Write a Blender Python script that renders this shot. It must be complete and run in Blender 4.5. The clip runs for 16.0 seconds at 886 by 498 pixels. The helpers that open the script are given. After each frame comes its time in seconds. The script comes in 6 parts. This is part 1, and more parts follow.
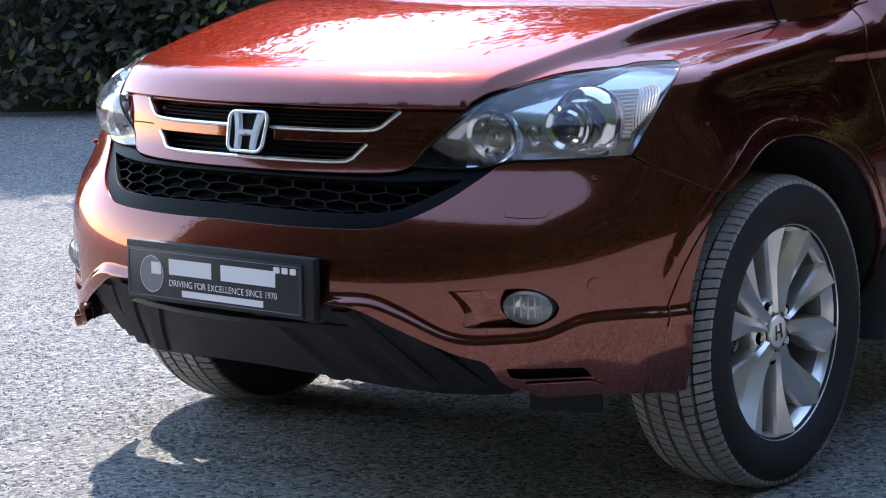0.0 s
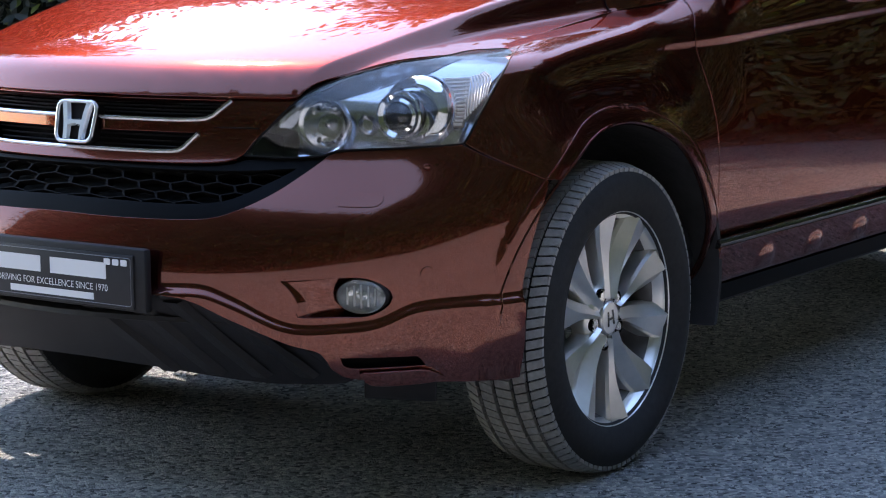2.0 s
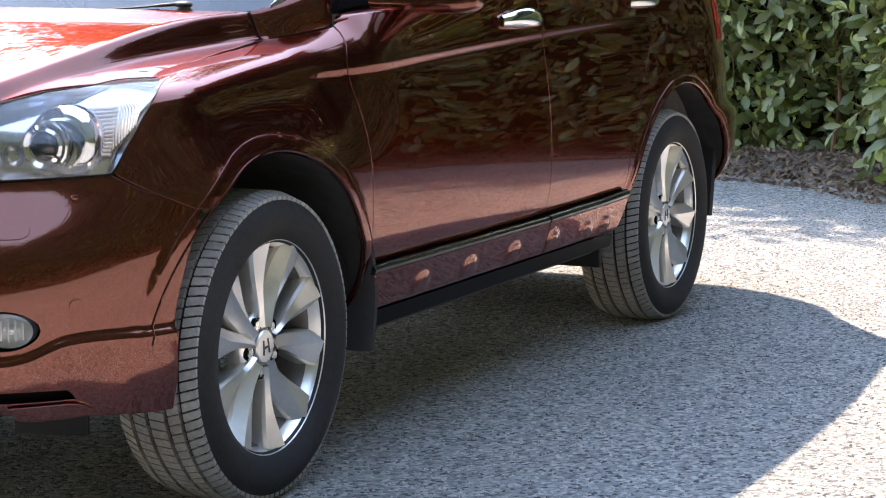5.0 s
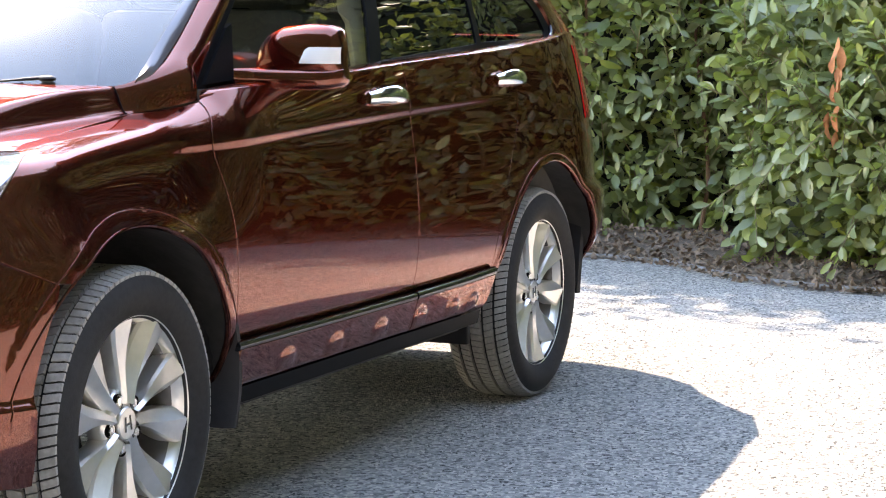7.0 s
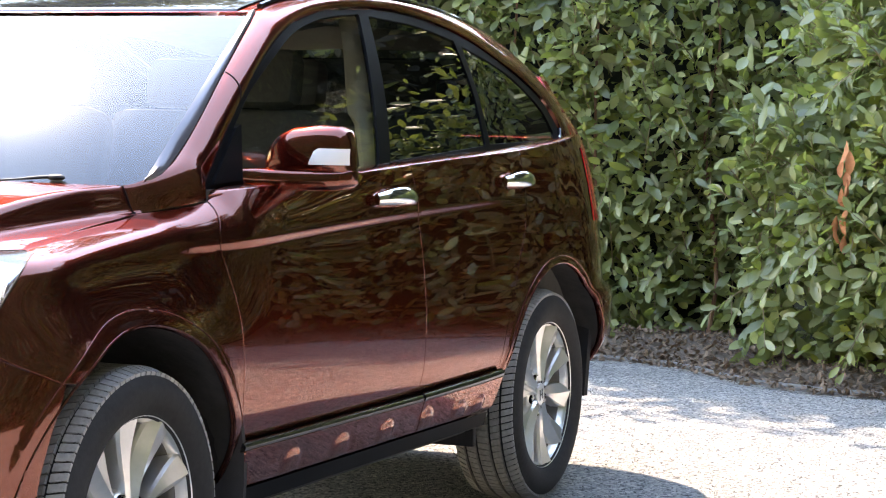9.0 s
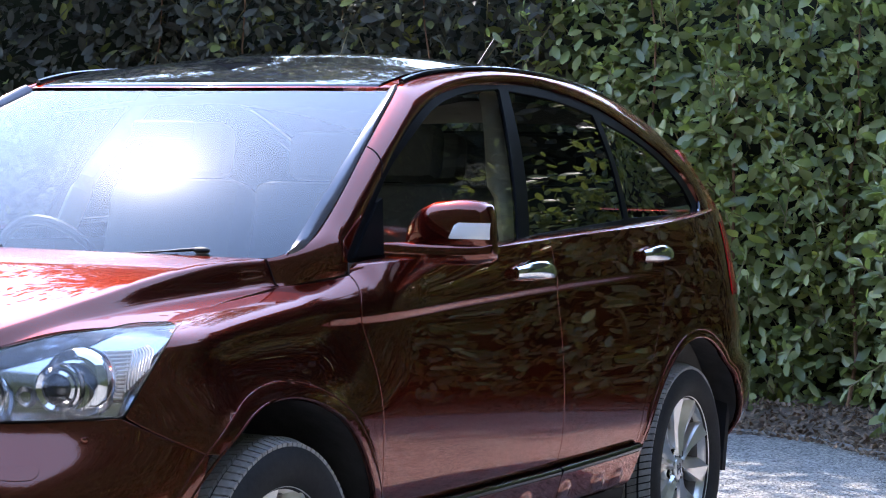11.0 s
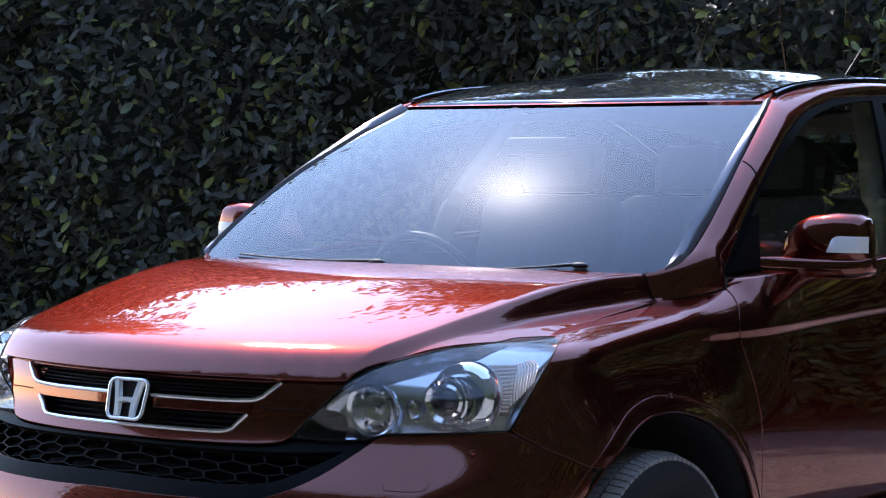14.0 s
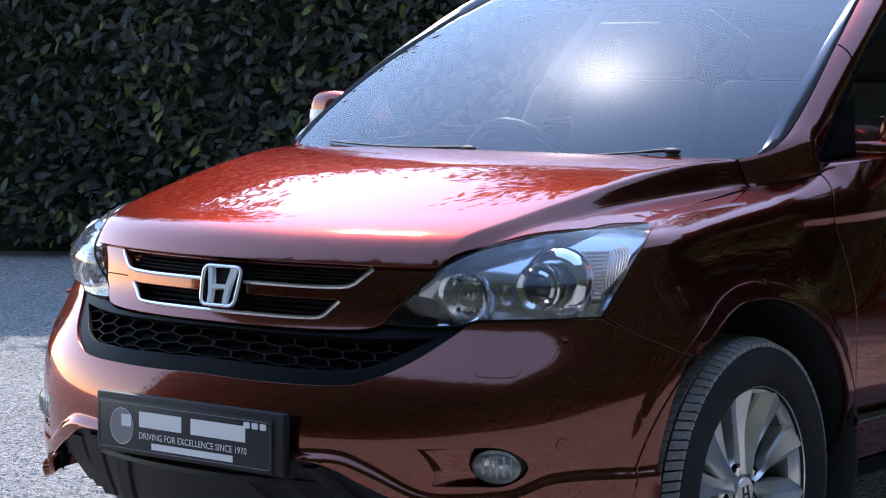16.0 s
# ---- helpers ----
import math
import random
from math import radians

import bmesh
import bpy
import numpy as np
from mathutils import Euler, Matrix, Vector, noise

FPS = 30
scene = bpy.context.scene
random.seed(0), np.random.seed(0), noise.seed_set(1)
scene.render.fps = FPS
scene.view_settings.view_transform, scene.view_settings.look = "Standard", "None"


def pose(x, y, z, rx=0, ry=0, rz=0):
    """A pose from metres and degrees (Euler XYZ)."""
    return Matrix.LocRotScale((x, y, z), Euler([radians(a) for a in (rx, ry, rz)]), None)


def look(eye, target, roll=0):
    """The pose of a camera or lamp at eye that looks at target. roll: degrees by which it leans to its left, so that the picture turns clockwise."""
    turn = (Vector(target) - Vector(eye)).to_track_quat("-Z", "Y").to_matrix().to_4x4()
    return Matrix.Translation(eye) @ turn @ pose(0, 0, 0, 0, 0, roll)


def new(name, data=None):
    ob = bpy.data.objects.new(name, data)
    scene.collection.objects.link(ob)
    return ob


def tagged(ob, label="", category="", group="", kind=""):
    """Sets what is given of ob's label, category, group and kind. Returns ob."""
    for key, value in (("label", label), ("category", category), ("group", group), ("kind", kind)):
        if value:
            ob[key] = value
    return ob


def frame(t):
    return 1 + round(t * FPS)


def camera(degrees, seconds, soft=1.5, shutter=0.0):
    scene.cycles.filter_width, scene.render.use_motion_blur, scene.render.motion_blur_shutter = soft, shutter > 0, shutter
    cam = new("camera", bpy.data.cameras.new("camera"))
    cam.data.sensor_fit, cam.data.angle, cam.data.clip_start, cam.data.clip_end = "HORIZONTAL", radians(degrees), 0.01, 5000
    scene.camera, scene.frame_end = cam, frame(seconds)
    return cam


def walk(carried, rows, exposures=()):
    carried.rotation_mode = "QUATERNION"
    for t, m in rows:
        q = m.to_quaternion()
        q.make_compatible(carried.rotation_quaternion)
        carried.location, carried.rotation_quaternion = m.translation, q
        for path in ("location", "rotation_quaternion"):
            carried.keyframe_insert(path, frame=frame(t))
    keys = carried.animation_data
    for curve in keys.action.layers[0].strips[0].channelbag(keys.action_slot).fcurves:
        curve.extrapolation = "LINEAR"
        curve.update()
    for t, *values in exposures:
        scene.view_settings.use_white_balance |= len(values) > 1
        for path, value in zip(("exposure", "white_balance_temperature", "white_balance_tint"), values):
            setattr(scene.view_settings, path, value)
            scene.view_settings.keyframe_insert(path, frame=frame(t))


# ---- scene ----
cam = camera(23.4, 16.0, soft=1.1)
ROWS = [
    (0.0, 3.1985, -4.1166, 1.2358, 81.746, 0.643, 38.701),
    (0.5, 3.1980, -4.1118, 1.2417, 81.646, 0.528, 37.876),
    (1.0, 3.2074, -4.1078, 1.2445, 81.552, 0.502, 36.977),
    (1.5, 3.1969, -4.1049, 1.2423, 81.448, 0.415, 35.668),
    (2.0, 3.2023, -4.1034, 1.2365, 81.386, 0.449, 34.353),
    (2.5, 3.2044, -4.1046, 1.2351, 81.320, 0.495, 32.835),
    (3.0, 3.2097, -4.0945, 1.2347, 81.298, 0.478, 31.301),
    (3.5, 3.2201, -4.0898, 1.2340, 81.384, 0.530, 29.741),
    (4.0, 3.2353, -4.0815, 1.2440, 81.441, 0.398, 28.329),
    (4.5, 3.2430, -4.0673, 1.2507, 81.592, 0.182, 27.012),
    (5.0, 3.2488, -4.0669, 1.2539, 81.887, 0.011, 25.781),
    (7.5, 3.2692, -4.0428, 1.2468, 84.720, -0.755, 22.233),
    (8.0, 3.2666, -4.0366, 1.2522, 85.448, -0.960, 22.166),
    (8.5, 3.2651, -4.0371, 1.2567, 86.058, -1.062, 22.337),
    (11.0, 3.2691, -4.0754, 1.2709, 88.398, -1.297, 26.387),
    (11.5, 3.2618, -4.0778, 1.2831, 88.695, -1.431, 27.714),
    (12.0, 3.2531, -4.0910, 1.2847, 89.005, -1.276, 29.170),
    (12.5, 3.2512, -4.0977, 1.2799, 89.227, -1.122, 30.901),
    (13.0, 3.2430, -4.1174, 1.2770, 89.244, -1.234, 32.632),
    (13.5, 3.2343, -4.1375, 1.2842, 88.929, -0.902, 34.220),
    (14.0, 3.2168, -4.1517, 1.2790, 88.540, -0.756, 35.518),
    (14.5, 3.2108, -4.1529, 1.2823, 87.858, -0.587, 36.598),
    (15.0, 3.2089, -4.1531, 1.2772, 87.129, -0.571, 37.328),
    (15.5, 3.2080, -4.1542, 1.2760, 86.259, -0.478, 37.714),
    (16.0, 3.2106, -4.1417, 1.2740, 85.530, -0.410, 37.966),
]
EXPOSURES = [(0.0, 2.2, 6400, 18), (3.5, 2.37, 6950, 19), (5.0, 3.18, 7700, 18), (7.5, 3.62, 8200, 19), (8.5, 3.57, 8200, 19), (11.0, 2.74, 6350, 21), (12.0, 2.28, 6150, 22), (13.0, 2.08, 6150, 22), (15.0, 1.78, 6150, 18), (16.0, 1.86, 6100, 18)]
walk(cam, [(t, pose(x, y, z, a, b, c)) for t, x, y, z, a, b, c in ROWS], EXPOSURES)


# ---- daylight: a clear sky and the sun behind the car's right rear ----
SUN_UP, SUN_AZ = 47.5, -52.0  # degrees; azimuth from +Y towards +X
sun_way = Vector((math.sin(radians(SUN_AZ)) * math.cos(radians(SUN_UP)), math.cos(radians(SUN_AZ)) * math.cos(radians(SUN_UP)), math.sin(radians(SUN_UP))))
world = bpy.data.worlds.new("sky")
scene.world = world
world.use_nodes = True
wn = world.node_tree
sky = wn.nodes.new("ShaderNodeTexSky")
sky.sky_type, sky.sun_disc = "NISHITA", False
sky.sun_elevation, sky.sun_rotation = radians(SUN_UP), radians(SUN_AZ)
sky.air_density, sky.dust_density = 1.35, 0.06
wn.nodes["Background"].inputs[1].default_value = 0.15
wn.links.new(sky.outputs[0], wn.nodes["Background"].inputs[0])
sun = new("sun", bpy.data.lights.new("sun", "SUN"))
sun.data.energy, sun.data.angle, sun.data.color = 2.0, radians(0.53), (1.0, 0.94, 0.85)
sun.matrix_world = look(sun_way * 60, (0, 0, 0))


# ---- materials ----
def material(name, color, rough=0.5, metal=0.0, grain=0.0, grain_size=40.0, bump=0.0, bump_size=120.0, coat=0.0, coat_rough=0.03, spread=0.0, spec=0.5, shift=(1, 1, 1)):
    """Principled surface with variation at two scales, fine relief, and an uneven gloss."""
    m = bpy.data.materials.new(name)
    m.use_nodes = True
    nt = m.node_tree
    b = nt.nodes["Principled BSDF"]
    b.inputs["Base Color"].default_value = (*color, 1)
    b.inputs["Roughness"].default_value, b.inputs["Metallic"].default_value = rough, metal
    b.inputs["Specular IOR Level"].default_value = spec
    b.inputs["Coat Weight"].default_value, b.inputs["Coat Roughness"].default_value = coat, coat_rough
    co = nt.nodes.new("ShaderNodeTexCoord")
    if grain or spread:
        fine, wide = nt.nodes.new("ShaderNodeTexNoise"), nt.nodes.new("ShaderNodeTexNoise")
        fine.inputs["Scale"].default_value, wide.inputs["Scale"].default_value = grain_size, grain_size / 14
        fine.inputs["Detail"].default_value = wide.inputs["Detail"].default_value = 5
        nt.links.new(co.outputs["Object"], fine.inputs["Vector"])
        nt.links.new(co.outputs["Object"], wide.inputs["Vector"])
        add = nt.nodes.new("ShaderNodeMath")
        add.operation = "ADD"
        nt.links.new(fine.outputs["Fac"], add.inputs[0])
        nt.links.new(wide.outputs["Fac"], add.inputs[1])
        ramp = nt.nodes.new("ShaderNodeMapRange")
        ramp.inputs["From Min"].default_value, ramp.inputs["From Max"].default_value = 0.6, 1.4
        ramp.inputs["To Min"].default_value, ramp.inputs["To Max"].default_value = 1 - grain, 1 + grain
        nt.links.new(add.outputs[0], ramp.inputs["Value"])
        mul = nt.nodes.new("ShaderNodeMix")
        mul.data_type, mul.blend_type = "RGBA", "MULTIPLY"
        mul.inputs["Factor"].default_value = 1
        mul.inputs["A"].default_value = (*color, 1)
        nt.links.new(ramp.outputs[0], mul.inputs["B"])
        nt.links.new(mul.outputs["Result"], b.inputs["Base Color"])
        if spread:
            r2 = nt.nodes.new("ShaderNodeMapRange")
            r2.inputs["From Min"].default_value, r2.inputs["From Max"].default_value = 0.6, 1.4
            r2.inputs["To Min"].default_value, r2.inputs["To Max"].default_value = max(0.0, rough - spread), rough + spread
            nt.links.new(add.outputs[0], r2.inputs["Value"])
            nt.links.new(r2.outputs[0], b.inputs["Roughness"])
    if bump:
        tex, bn = nt.nodes.new("ShaderNodeTexNoise"), nt.nodes.new("ShaderNodeBump")
        tex.inputs["Scale"].default_value, tex.inputs["Detail"].default_value = bump_size, 4
        nt.links.new(co.outputs["Object"], tex.inputs["Vector"])
        bn.inputs["Strength"].default_value, bn.inputs["Distance"].default_value = bump, 0.004
        nt.links.new(tex.outputs["Fac"], bn.inputs["Height"])
        nt.links.new(bn.outputs["Normal"], b.inputs["Normal"])
    return m


def paint_material():
    """Copper-red metallic under clear lacquer: a deep flake layer that scatters and one that mirrors, a trace of dust."""
    m = material("car_paint", (0.068, 0.0080, 0.0070), 0.36, 0.97, coat=1.0, coat_rough=0.012)
    nt = m.node_tree
    b = nt.nodes["Principled BSDF"]
    co = nt.nodes["Texture Coordinate"]
    flake, bn = nt.nodes.new("ShaderNodeTexVoronoi"), nt.nodes.new("ShaderNodeBump")
    flake.inputs["Scale"].default_value = 900
    nt.links.new(co.outputs["Object"], flake.inputs["Vector"])
    bn.inputs["Strength"].default_value, bn.inputs["Distance"].default_value = 0.05, 0.001
    nt.links.new(flake.outputs["Color"], bn.inputs["Height"])
    dust = nt.nodes.new("ShaderNodeTexNoise")
    dust.inputs["Scale"].default_value, dust.inputs["Detail"].default_value = 9, 8
    nt.links.new(co.outputs["Object"], dust.inputs["Vector"])
    mr = nt.nodes.new("ShaderNodeMapRange")
    mr.inputs["From Min"].default_value, mr.inputs["From Max"].default_value = 0.4, 0.75
    mr.inputs["To Min"].default_value, mr.inputs["To Max"].default_value = 0.003, 0.018
    nt.links.new(dust.outputs["Fac"], mr.inputs["Value"])
    sheen, mix = nt.nodes.new("ShaderNodeBsdfPrincipled"), nt.nodes.new("ShaderNodeMixShader")
    sheen.inputs["Base Color"].default_value = (0.36, 0.112, 0.066, 1)
    sheen.inputs["Metallic"].default_value, sheen.inputs["Roughness"].default_value = 1.0, 0.07
    sheen.inputs["Coat Weight"].default_value = 1.0
    for p in (b, sheen):
        p.inputs["Coat IOR"].default_value = 1.5
        p.inputs["Specular Tint"].default_value = (1.0, 0.50, 0.44, 1)
        nt.links.new(mr.outputs[0], p.inputs["Coat Roughness"])
        nt.links.new(bn.outputs["Normal"], p.inputs["Normal"])
    mix.inputs[0].default_value = 0.31
    nt.links.new(b.outputs[0], mix.inputs[1])
    nt.links.new(sheen.outputs[0], mix.inputs[2])
    nt.links.new(mix.outputs[0], nt.nodes["Material Output"].inputs["Surface"])
    return m


def glass_material(name, tint, gloss_ior=1.5, film=0.0, film_rough=0.2):
    """A pane: tinted see-through, with the mirror image that its angle gives, and a thin film of dust that spreads part of it."""
    m = bpy.data.materials.new(name)
    m.use_nodes = True
    nt = m.node_tree
    nt.nodes.remove(nt.nodes["Principled BSDF"])
    clear, gloss, mix, fr = (nt.nodes.new(k) for k in ("ShaderNodeBsdfTransparent", "ShaderNodeBsdfGlossy", "ShaderNodeMixShader", "ShaderNodeFresnel"))
    clear.inputs["Color"].default_value = (*tint, 1)
    gloss.inputs["Roughness"].default_value = 0.0
    fr.inputs["IOR"].default_value = gloss_ior
    nt.links.new(fr.outputs[0], mix.inputs[0])
    nt.links.new(clear.outputs[0], mix.inputs[1])
    if film:
        haze, both = nt.nodes.new("ShaderNodeBsdfGlossy"), nt.nodes.new("ShaderNodeMixShader")
        haze.inputs["Roughness"].default_value = film_rough
        both.inputs[0].default_value = film
        nt.links.new(gloss.outputs[0], both.inputs[1])
        nt.links.new(haze.outputs[0], both.inputs[2])
        nt.links.new(both.outputs[0], mix.inputs[2])
    else:
        nt.links.new(gloss.outputs[0], mix.inputs[2])
    nt.links.new(mix.outputs[0], nt.nodes["Material Output"].inputs["Surface"])
    return m


def gravel_material():
    """Pale rolled limestone chippings, ash grey to buff, a few dark ones."""
    m = bpy.data.materials.new("gravel")
    m.use_nodes = True
    nt = m.node_tree
    b = nt.nodes["Principled BSDF"]
    b.inputs["Roughness"].default_value = 0.9
    b.inputs["Specular IOR Level"].default_value = 0.25
    co = nt.nodes.new("ShaderNodeTexCoord")
    stone, fine, wide = nt.nodes.new("ShaderNodeTexVoronoi"), nt.nodes.new("ShaderNodeTexVoronoi"), nt.nodes.new("ShaderNodeTexNoise")
    stone.inputs["Scale"].default_value, fine.inputs["Scale"].default_value, wide.inputs["Scale"].default_value = 88, 190, 0.9
    wide.inputs["Detail"].default_value = 6
    for n in (stone, fine, wide):
        nt.links.new(co.outputs["Object"], n.inputs["Vector"])
    ramp = nt.nodes.new("ShaderNodeValToRGB")
    nt.links.new(stone.outputs["Color"], ramp.inputs[0])
    e = ramp.color_ramp.elements
    e[0].position, e[0].color = 0.1, (0.10, 0.10, 0.098, 1)
    e[1].position, e[1].color = 0.85, (0.72, 0.69, 0.62, 1)
    e.new(0.35).color = (0.36, 0.355, 0.34, 1)
    e.new(0.6).color = (0.46, 0.45, 0.42, 1)
    mul, mr = nt.nodes.new("ShaderNodeMix"), nt.nodes.new("ShaderNodeMapRange")
    mul.data_type, mul.blend_type = "RGBA", "MULTIPLY"
    mul.inputs["Factor"].default_value = 1
    mr.inputs["To Min"].default_value, mr.inputs["To Max"].default_value = 0.8, 1.2
    nt.links.new(wide.outputs["Fac"], mr.inputs["Value"])
    nt.links.new(ramp.outputs[0], mul.inputs["A"])
    nt.links.new(mr.outputs[0], mul.inputs["B"])
    nt.links.new(mul.outputs["Result"], b.inputs["Base Color"])
    h = nt.nodes.new("ShaderNodeMath")
    h.operation = "ADD"
    nt.links.new(stone.outputs["Distance"], h.inputs[0])
    nt.links.new(fine.outputs["Distance"], h.inputs[1])
    bn = nt.nodes.new("ShaderNodeBump")
    bn.invert = True
    bn.inputs["Strength"].default_value, bn.inputs["Distance"].default_value = 1.0, 0.018
    nt.links.new(h.outputs[0], bn.inputs["Height"])
    nt.links.new(bn.outputs["Normal"], b.inputs["Normal"])
    return m


def stone_material():
    """Loose chippings, each of its own grey."""
    m = bpy.data.materials.new("chippings")
    m.use_nodes = True
    nt = m.node_tree
    b = nt.nodes["Principled BSDF"]
    b.inputs["Roughness"].default_value, b.inputs["Specular IOR Level"].default_value = 0.88, 0.25
    src, ramp = nt.nodes.new("ShaderNodeNewGeometry"), nt.nodes.new("ShaderNodeValToRGB")
    e = ramp.color_ramp.elements
    e[0].color, e[1].color = (0.10, 0.10, 0.098, 1), (0.72, 0.69, 0.63, 1)
    e.new(0.5).color = (0.42, 0.41, 0.39, 1)
    nt.links.new(src.outputs["Random Per Island"], ramp.inputs[0])
    nt.links.new(ramp.outputs[0], b.inputs["Base Color"])
    return m


def leaf_material(name, dark, light, rough=0.38, random_from="Geometry", thin_color=(0.20, 0.30, 0.05)):
    m = bpy.data.materials.new(name)
    m.use_nodes = True
    nt = m.node_tree
    b = nt.nodes["Principled BSDF"]
    b.inputs["Roughness"].default_value = rough
    src = nt.nodes.new("ShaderNodeNewGeometry") if random_from == "Geometry" else nt.nodes.new("ShaderNodeObjectInfo")
    ramp = nt.nodes.new("ShaderNodeValToRGB")
    e = ramp.color_ramp.elements
    e[0].color, e[1].color = (*dark, 1), (*light, 1)
    e.new(0.82).color = tuple(0.55 * a + 0.45 * c for a, c in zip(dark, light)) + (1,)
    e.new(0.97).color = (0.22, 0.24, 0.04, 1)
    nt.links.new(src.outputs["Random Per Island" if random_from == "Geometry" else "Random"], ramp.inputs[0])
    nt.links.new(ramp.outputs[0], b.inputs["Base Color"])
    thin = nt.nodes.new("ShaderNodeBsdfTranslucent")
    thin.inputs["Color"].default_value = (*thin_color, 1)
    mix = nt.nodes.new("ShaderNodeMixShader")
    mix.inputs[0].default_value = 0.28
    nt.links.new(b.outputs[0], mix.inputs[1])
    nt.links.new(thin.outputs[0], mix.inputs[2])
    nt.links.new(mix.outputs[0], nt.nodes["Material Output"].inputs["Surface"])
    return m


PAINT = paint_material()
BLACK_PLASTIC = material("black_plastic", (0.020, 0.019, 0.021), 0.55, grain=0.25, bump=0.25, bump_size=400, spec=0.28)
GLOSS_BLACK = material("gloss_black", (0.008, 0.008, 0.009), 0.12, coat=0.5)
SHUT_LINE = material("shut_line", (0.006, 0.005, 0.005), 0.7, spec=0.12)
LINER = material("wheel_liner", (0.045, 0.043, 0.043), 0.65, grain=0.5, grain_size=25, bump=0.4, bump_size=60)
CHROME = material("chrome", (0.86, 0.87, 0.88), 0.07, 1.0)
STRIP = material("satin_strip", (0.70, 0.70, 0.74), 0.16, 1.0)
SATIN_METAL = material("satin_chrome", (0.62, 0.63, 0.65), 0.22, 1.0)
ALLOY = material("alloy", (0.86, 0.84, 0.81), 0.30, 0.84, grain=0.06, grain_size=60, coat=0.4, coat_rough=0.06)
BARREL = material("dusty_barrel", (0.20, 0.19, 0.185), 0.5, 0.7, grain=0.3, grain_size=30)
RUBBER = material("tyre_rubber", (0.028, 0.027, 0.0275), 0.7, grain=0.3, grain_size=70, bump=0.2, bump_size=300, spec=0.25)
TREAD = material("worn_tread", (0.34, 0.325, 0.305), 0.85, grain=0.35, grain_size=90, bump=0.3, bump_size=260)
SCREEN = glass_material("windscreen_glass", (0.66, 0.74, 0.74), 1.9, 0.013, 0.24)
SIDE = glass_material("side_glass", (0.56, 0.62, 0.57), 1.5)
PRIVACY = glass_material("privacy_glass", (0.10, 0.11, 0.11), 1.5)
LENS = glass_material("clear_lens", (0.95, 0.96, 0.97), 1.7, 0.12, 0.30)
GRAVEL = gravel_material()
# same laurel twice: the brighter hedges' extra light is put into the paler leaf
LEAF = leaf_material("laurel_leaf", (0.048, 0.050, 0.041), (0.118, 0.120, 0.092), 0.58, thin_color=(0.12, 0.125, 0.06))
LIT_TONES = dict(dark=(0.080, 0.108, 0.054), light=(0.52, 0.56, 0.28), rough=0.26, thin_color=(0.42, 0.52, 0.10))
LIT_LEAF = leaf_material("young_laurel_leaf", **LIT_TONES)
LEAF_PIECE = leaf_material("young_laurel_leaf_single", random_from="Object", **LIT_TONES)
# leaf of the added, unseen hedges, kept dark for what the paint mirrors
DARK_LEAF = leaf_material("conifer_spray", (0.022, 0.036, 0.016), (0.055, 0.080, 0.032), 0.6, thin_color=(0.06, 0.09, 0.02))
DEAD_LEAF = material("withered_leaf", (0.42, 0.16, 0.06), 0.7, grain=0.35, grain_size=40)
STEM = material("green_stem", (0.20, 0.17, 0.07), 0.7, grain=0.3)
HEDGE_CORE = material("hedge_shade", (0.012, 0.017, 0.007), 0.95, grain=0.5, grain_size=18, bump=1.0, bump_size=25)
TWIG = material("twig", (0.16, 0.085, 0.045), 0.85, grain=0.3, bump=0.5, bump_size=80)
BEZEL = material("lamp_bezel", (0.72, 0.74, 0.78), 0.14, 0.95)
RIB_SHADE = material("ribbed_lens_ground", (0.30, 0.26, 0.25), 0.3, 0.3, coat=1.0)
MOULDING = material("screen_trim", (0.16, 0.15, 0.16), 0.32, 0.5, coat=0.6)
LAMP_SILVER = material("lamp_reflector", (0.92, 0.93, 0.94), 0.14, 0.95)
BADGE = material("badge_chrome", (0.82, 0.83, 0.86), 0.22, 0.7)
FOG_SILVER = material("fog_reflector", (0.90, 0.91, 0.92), 0.14, 0.7)
SURROUND = material("window_black", (0.004, 0.004, 0.0045), 0.45, spec=0.06)
STONE = stone_material()
DARK_GLASS = material("dark_glass", (0.02, 0.022, 0.03), 0.05, coat=1.0, coat_rough=0.04)
CLEAR_WHITE = material("ribbed_lens", (0.88, 0.86, 0.84), 0.2, 0.0, coat=1.0)
RED_LENS = material("red_lens", (0.35, 0.01, 0.012), 0.1, coat=1.0)
PLATE_FACE = material("plate_face", (0.032, 0.032, 0.036), 0.45, grain=0.1, spec=0.3)
PLATE_WHITE = material("plate_white", (0.8, 0.8, 0.82), 0.4)
PLATE_GREY = material("plate_grey", (0.2, 0.2, 0.22), 0.4, grain=0.15)
CREAM = material("cream_trim", (0.42, 0.39, 0.33), 0.8, grain=0.1)
CABIN = material("cabin_cloth", (0.06, 0.058, 0.055), 0.85, grain=0.2)
DASH = material("dash_top", (0.20, 0.215, 0.20), 0.7, grain=0.15, bump=0.2)
SOIL = material("leaf_mould", (0.10, 0.075, 0.055), 0.95, grain=0.6, grain_size=60, bump=1.0, bump_size=70)
KERB = material("edging_stone", (0.15, 0.14, 0.13), 0.9, grain=0.25, grain_size=40, bump=0.5, bump_size=90)
DRY_LEAF = material("dry_leaf", (0.17, 0.115, 0.075), 0.8, grain=0.4, grain_size=30)


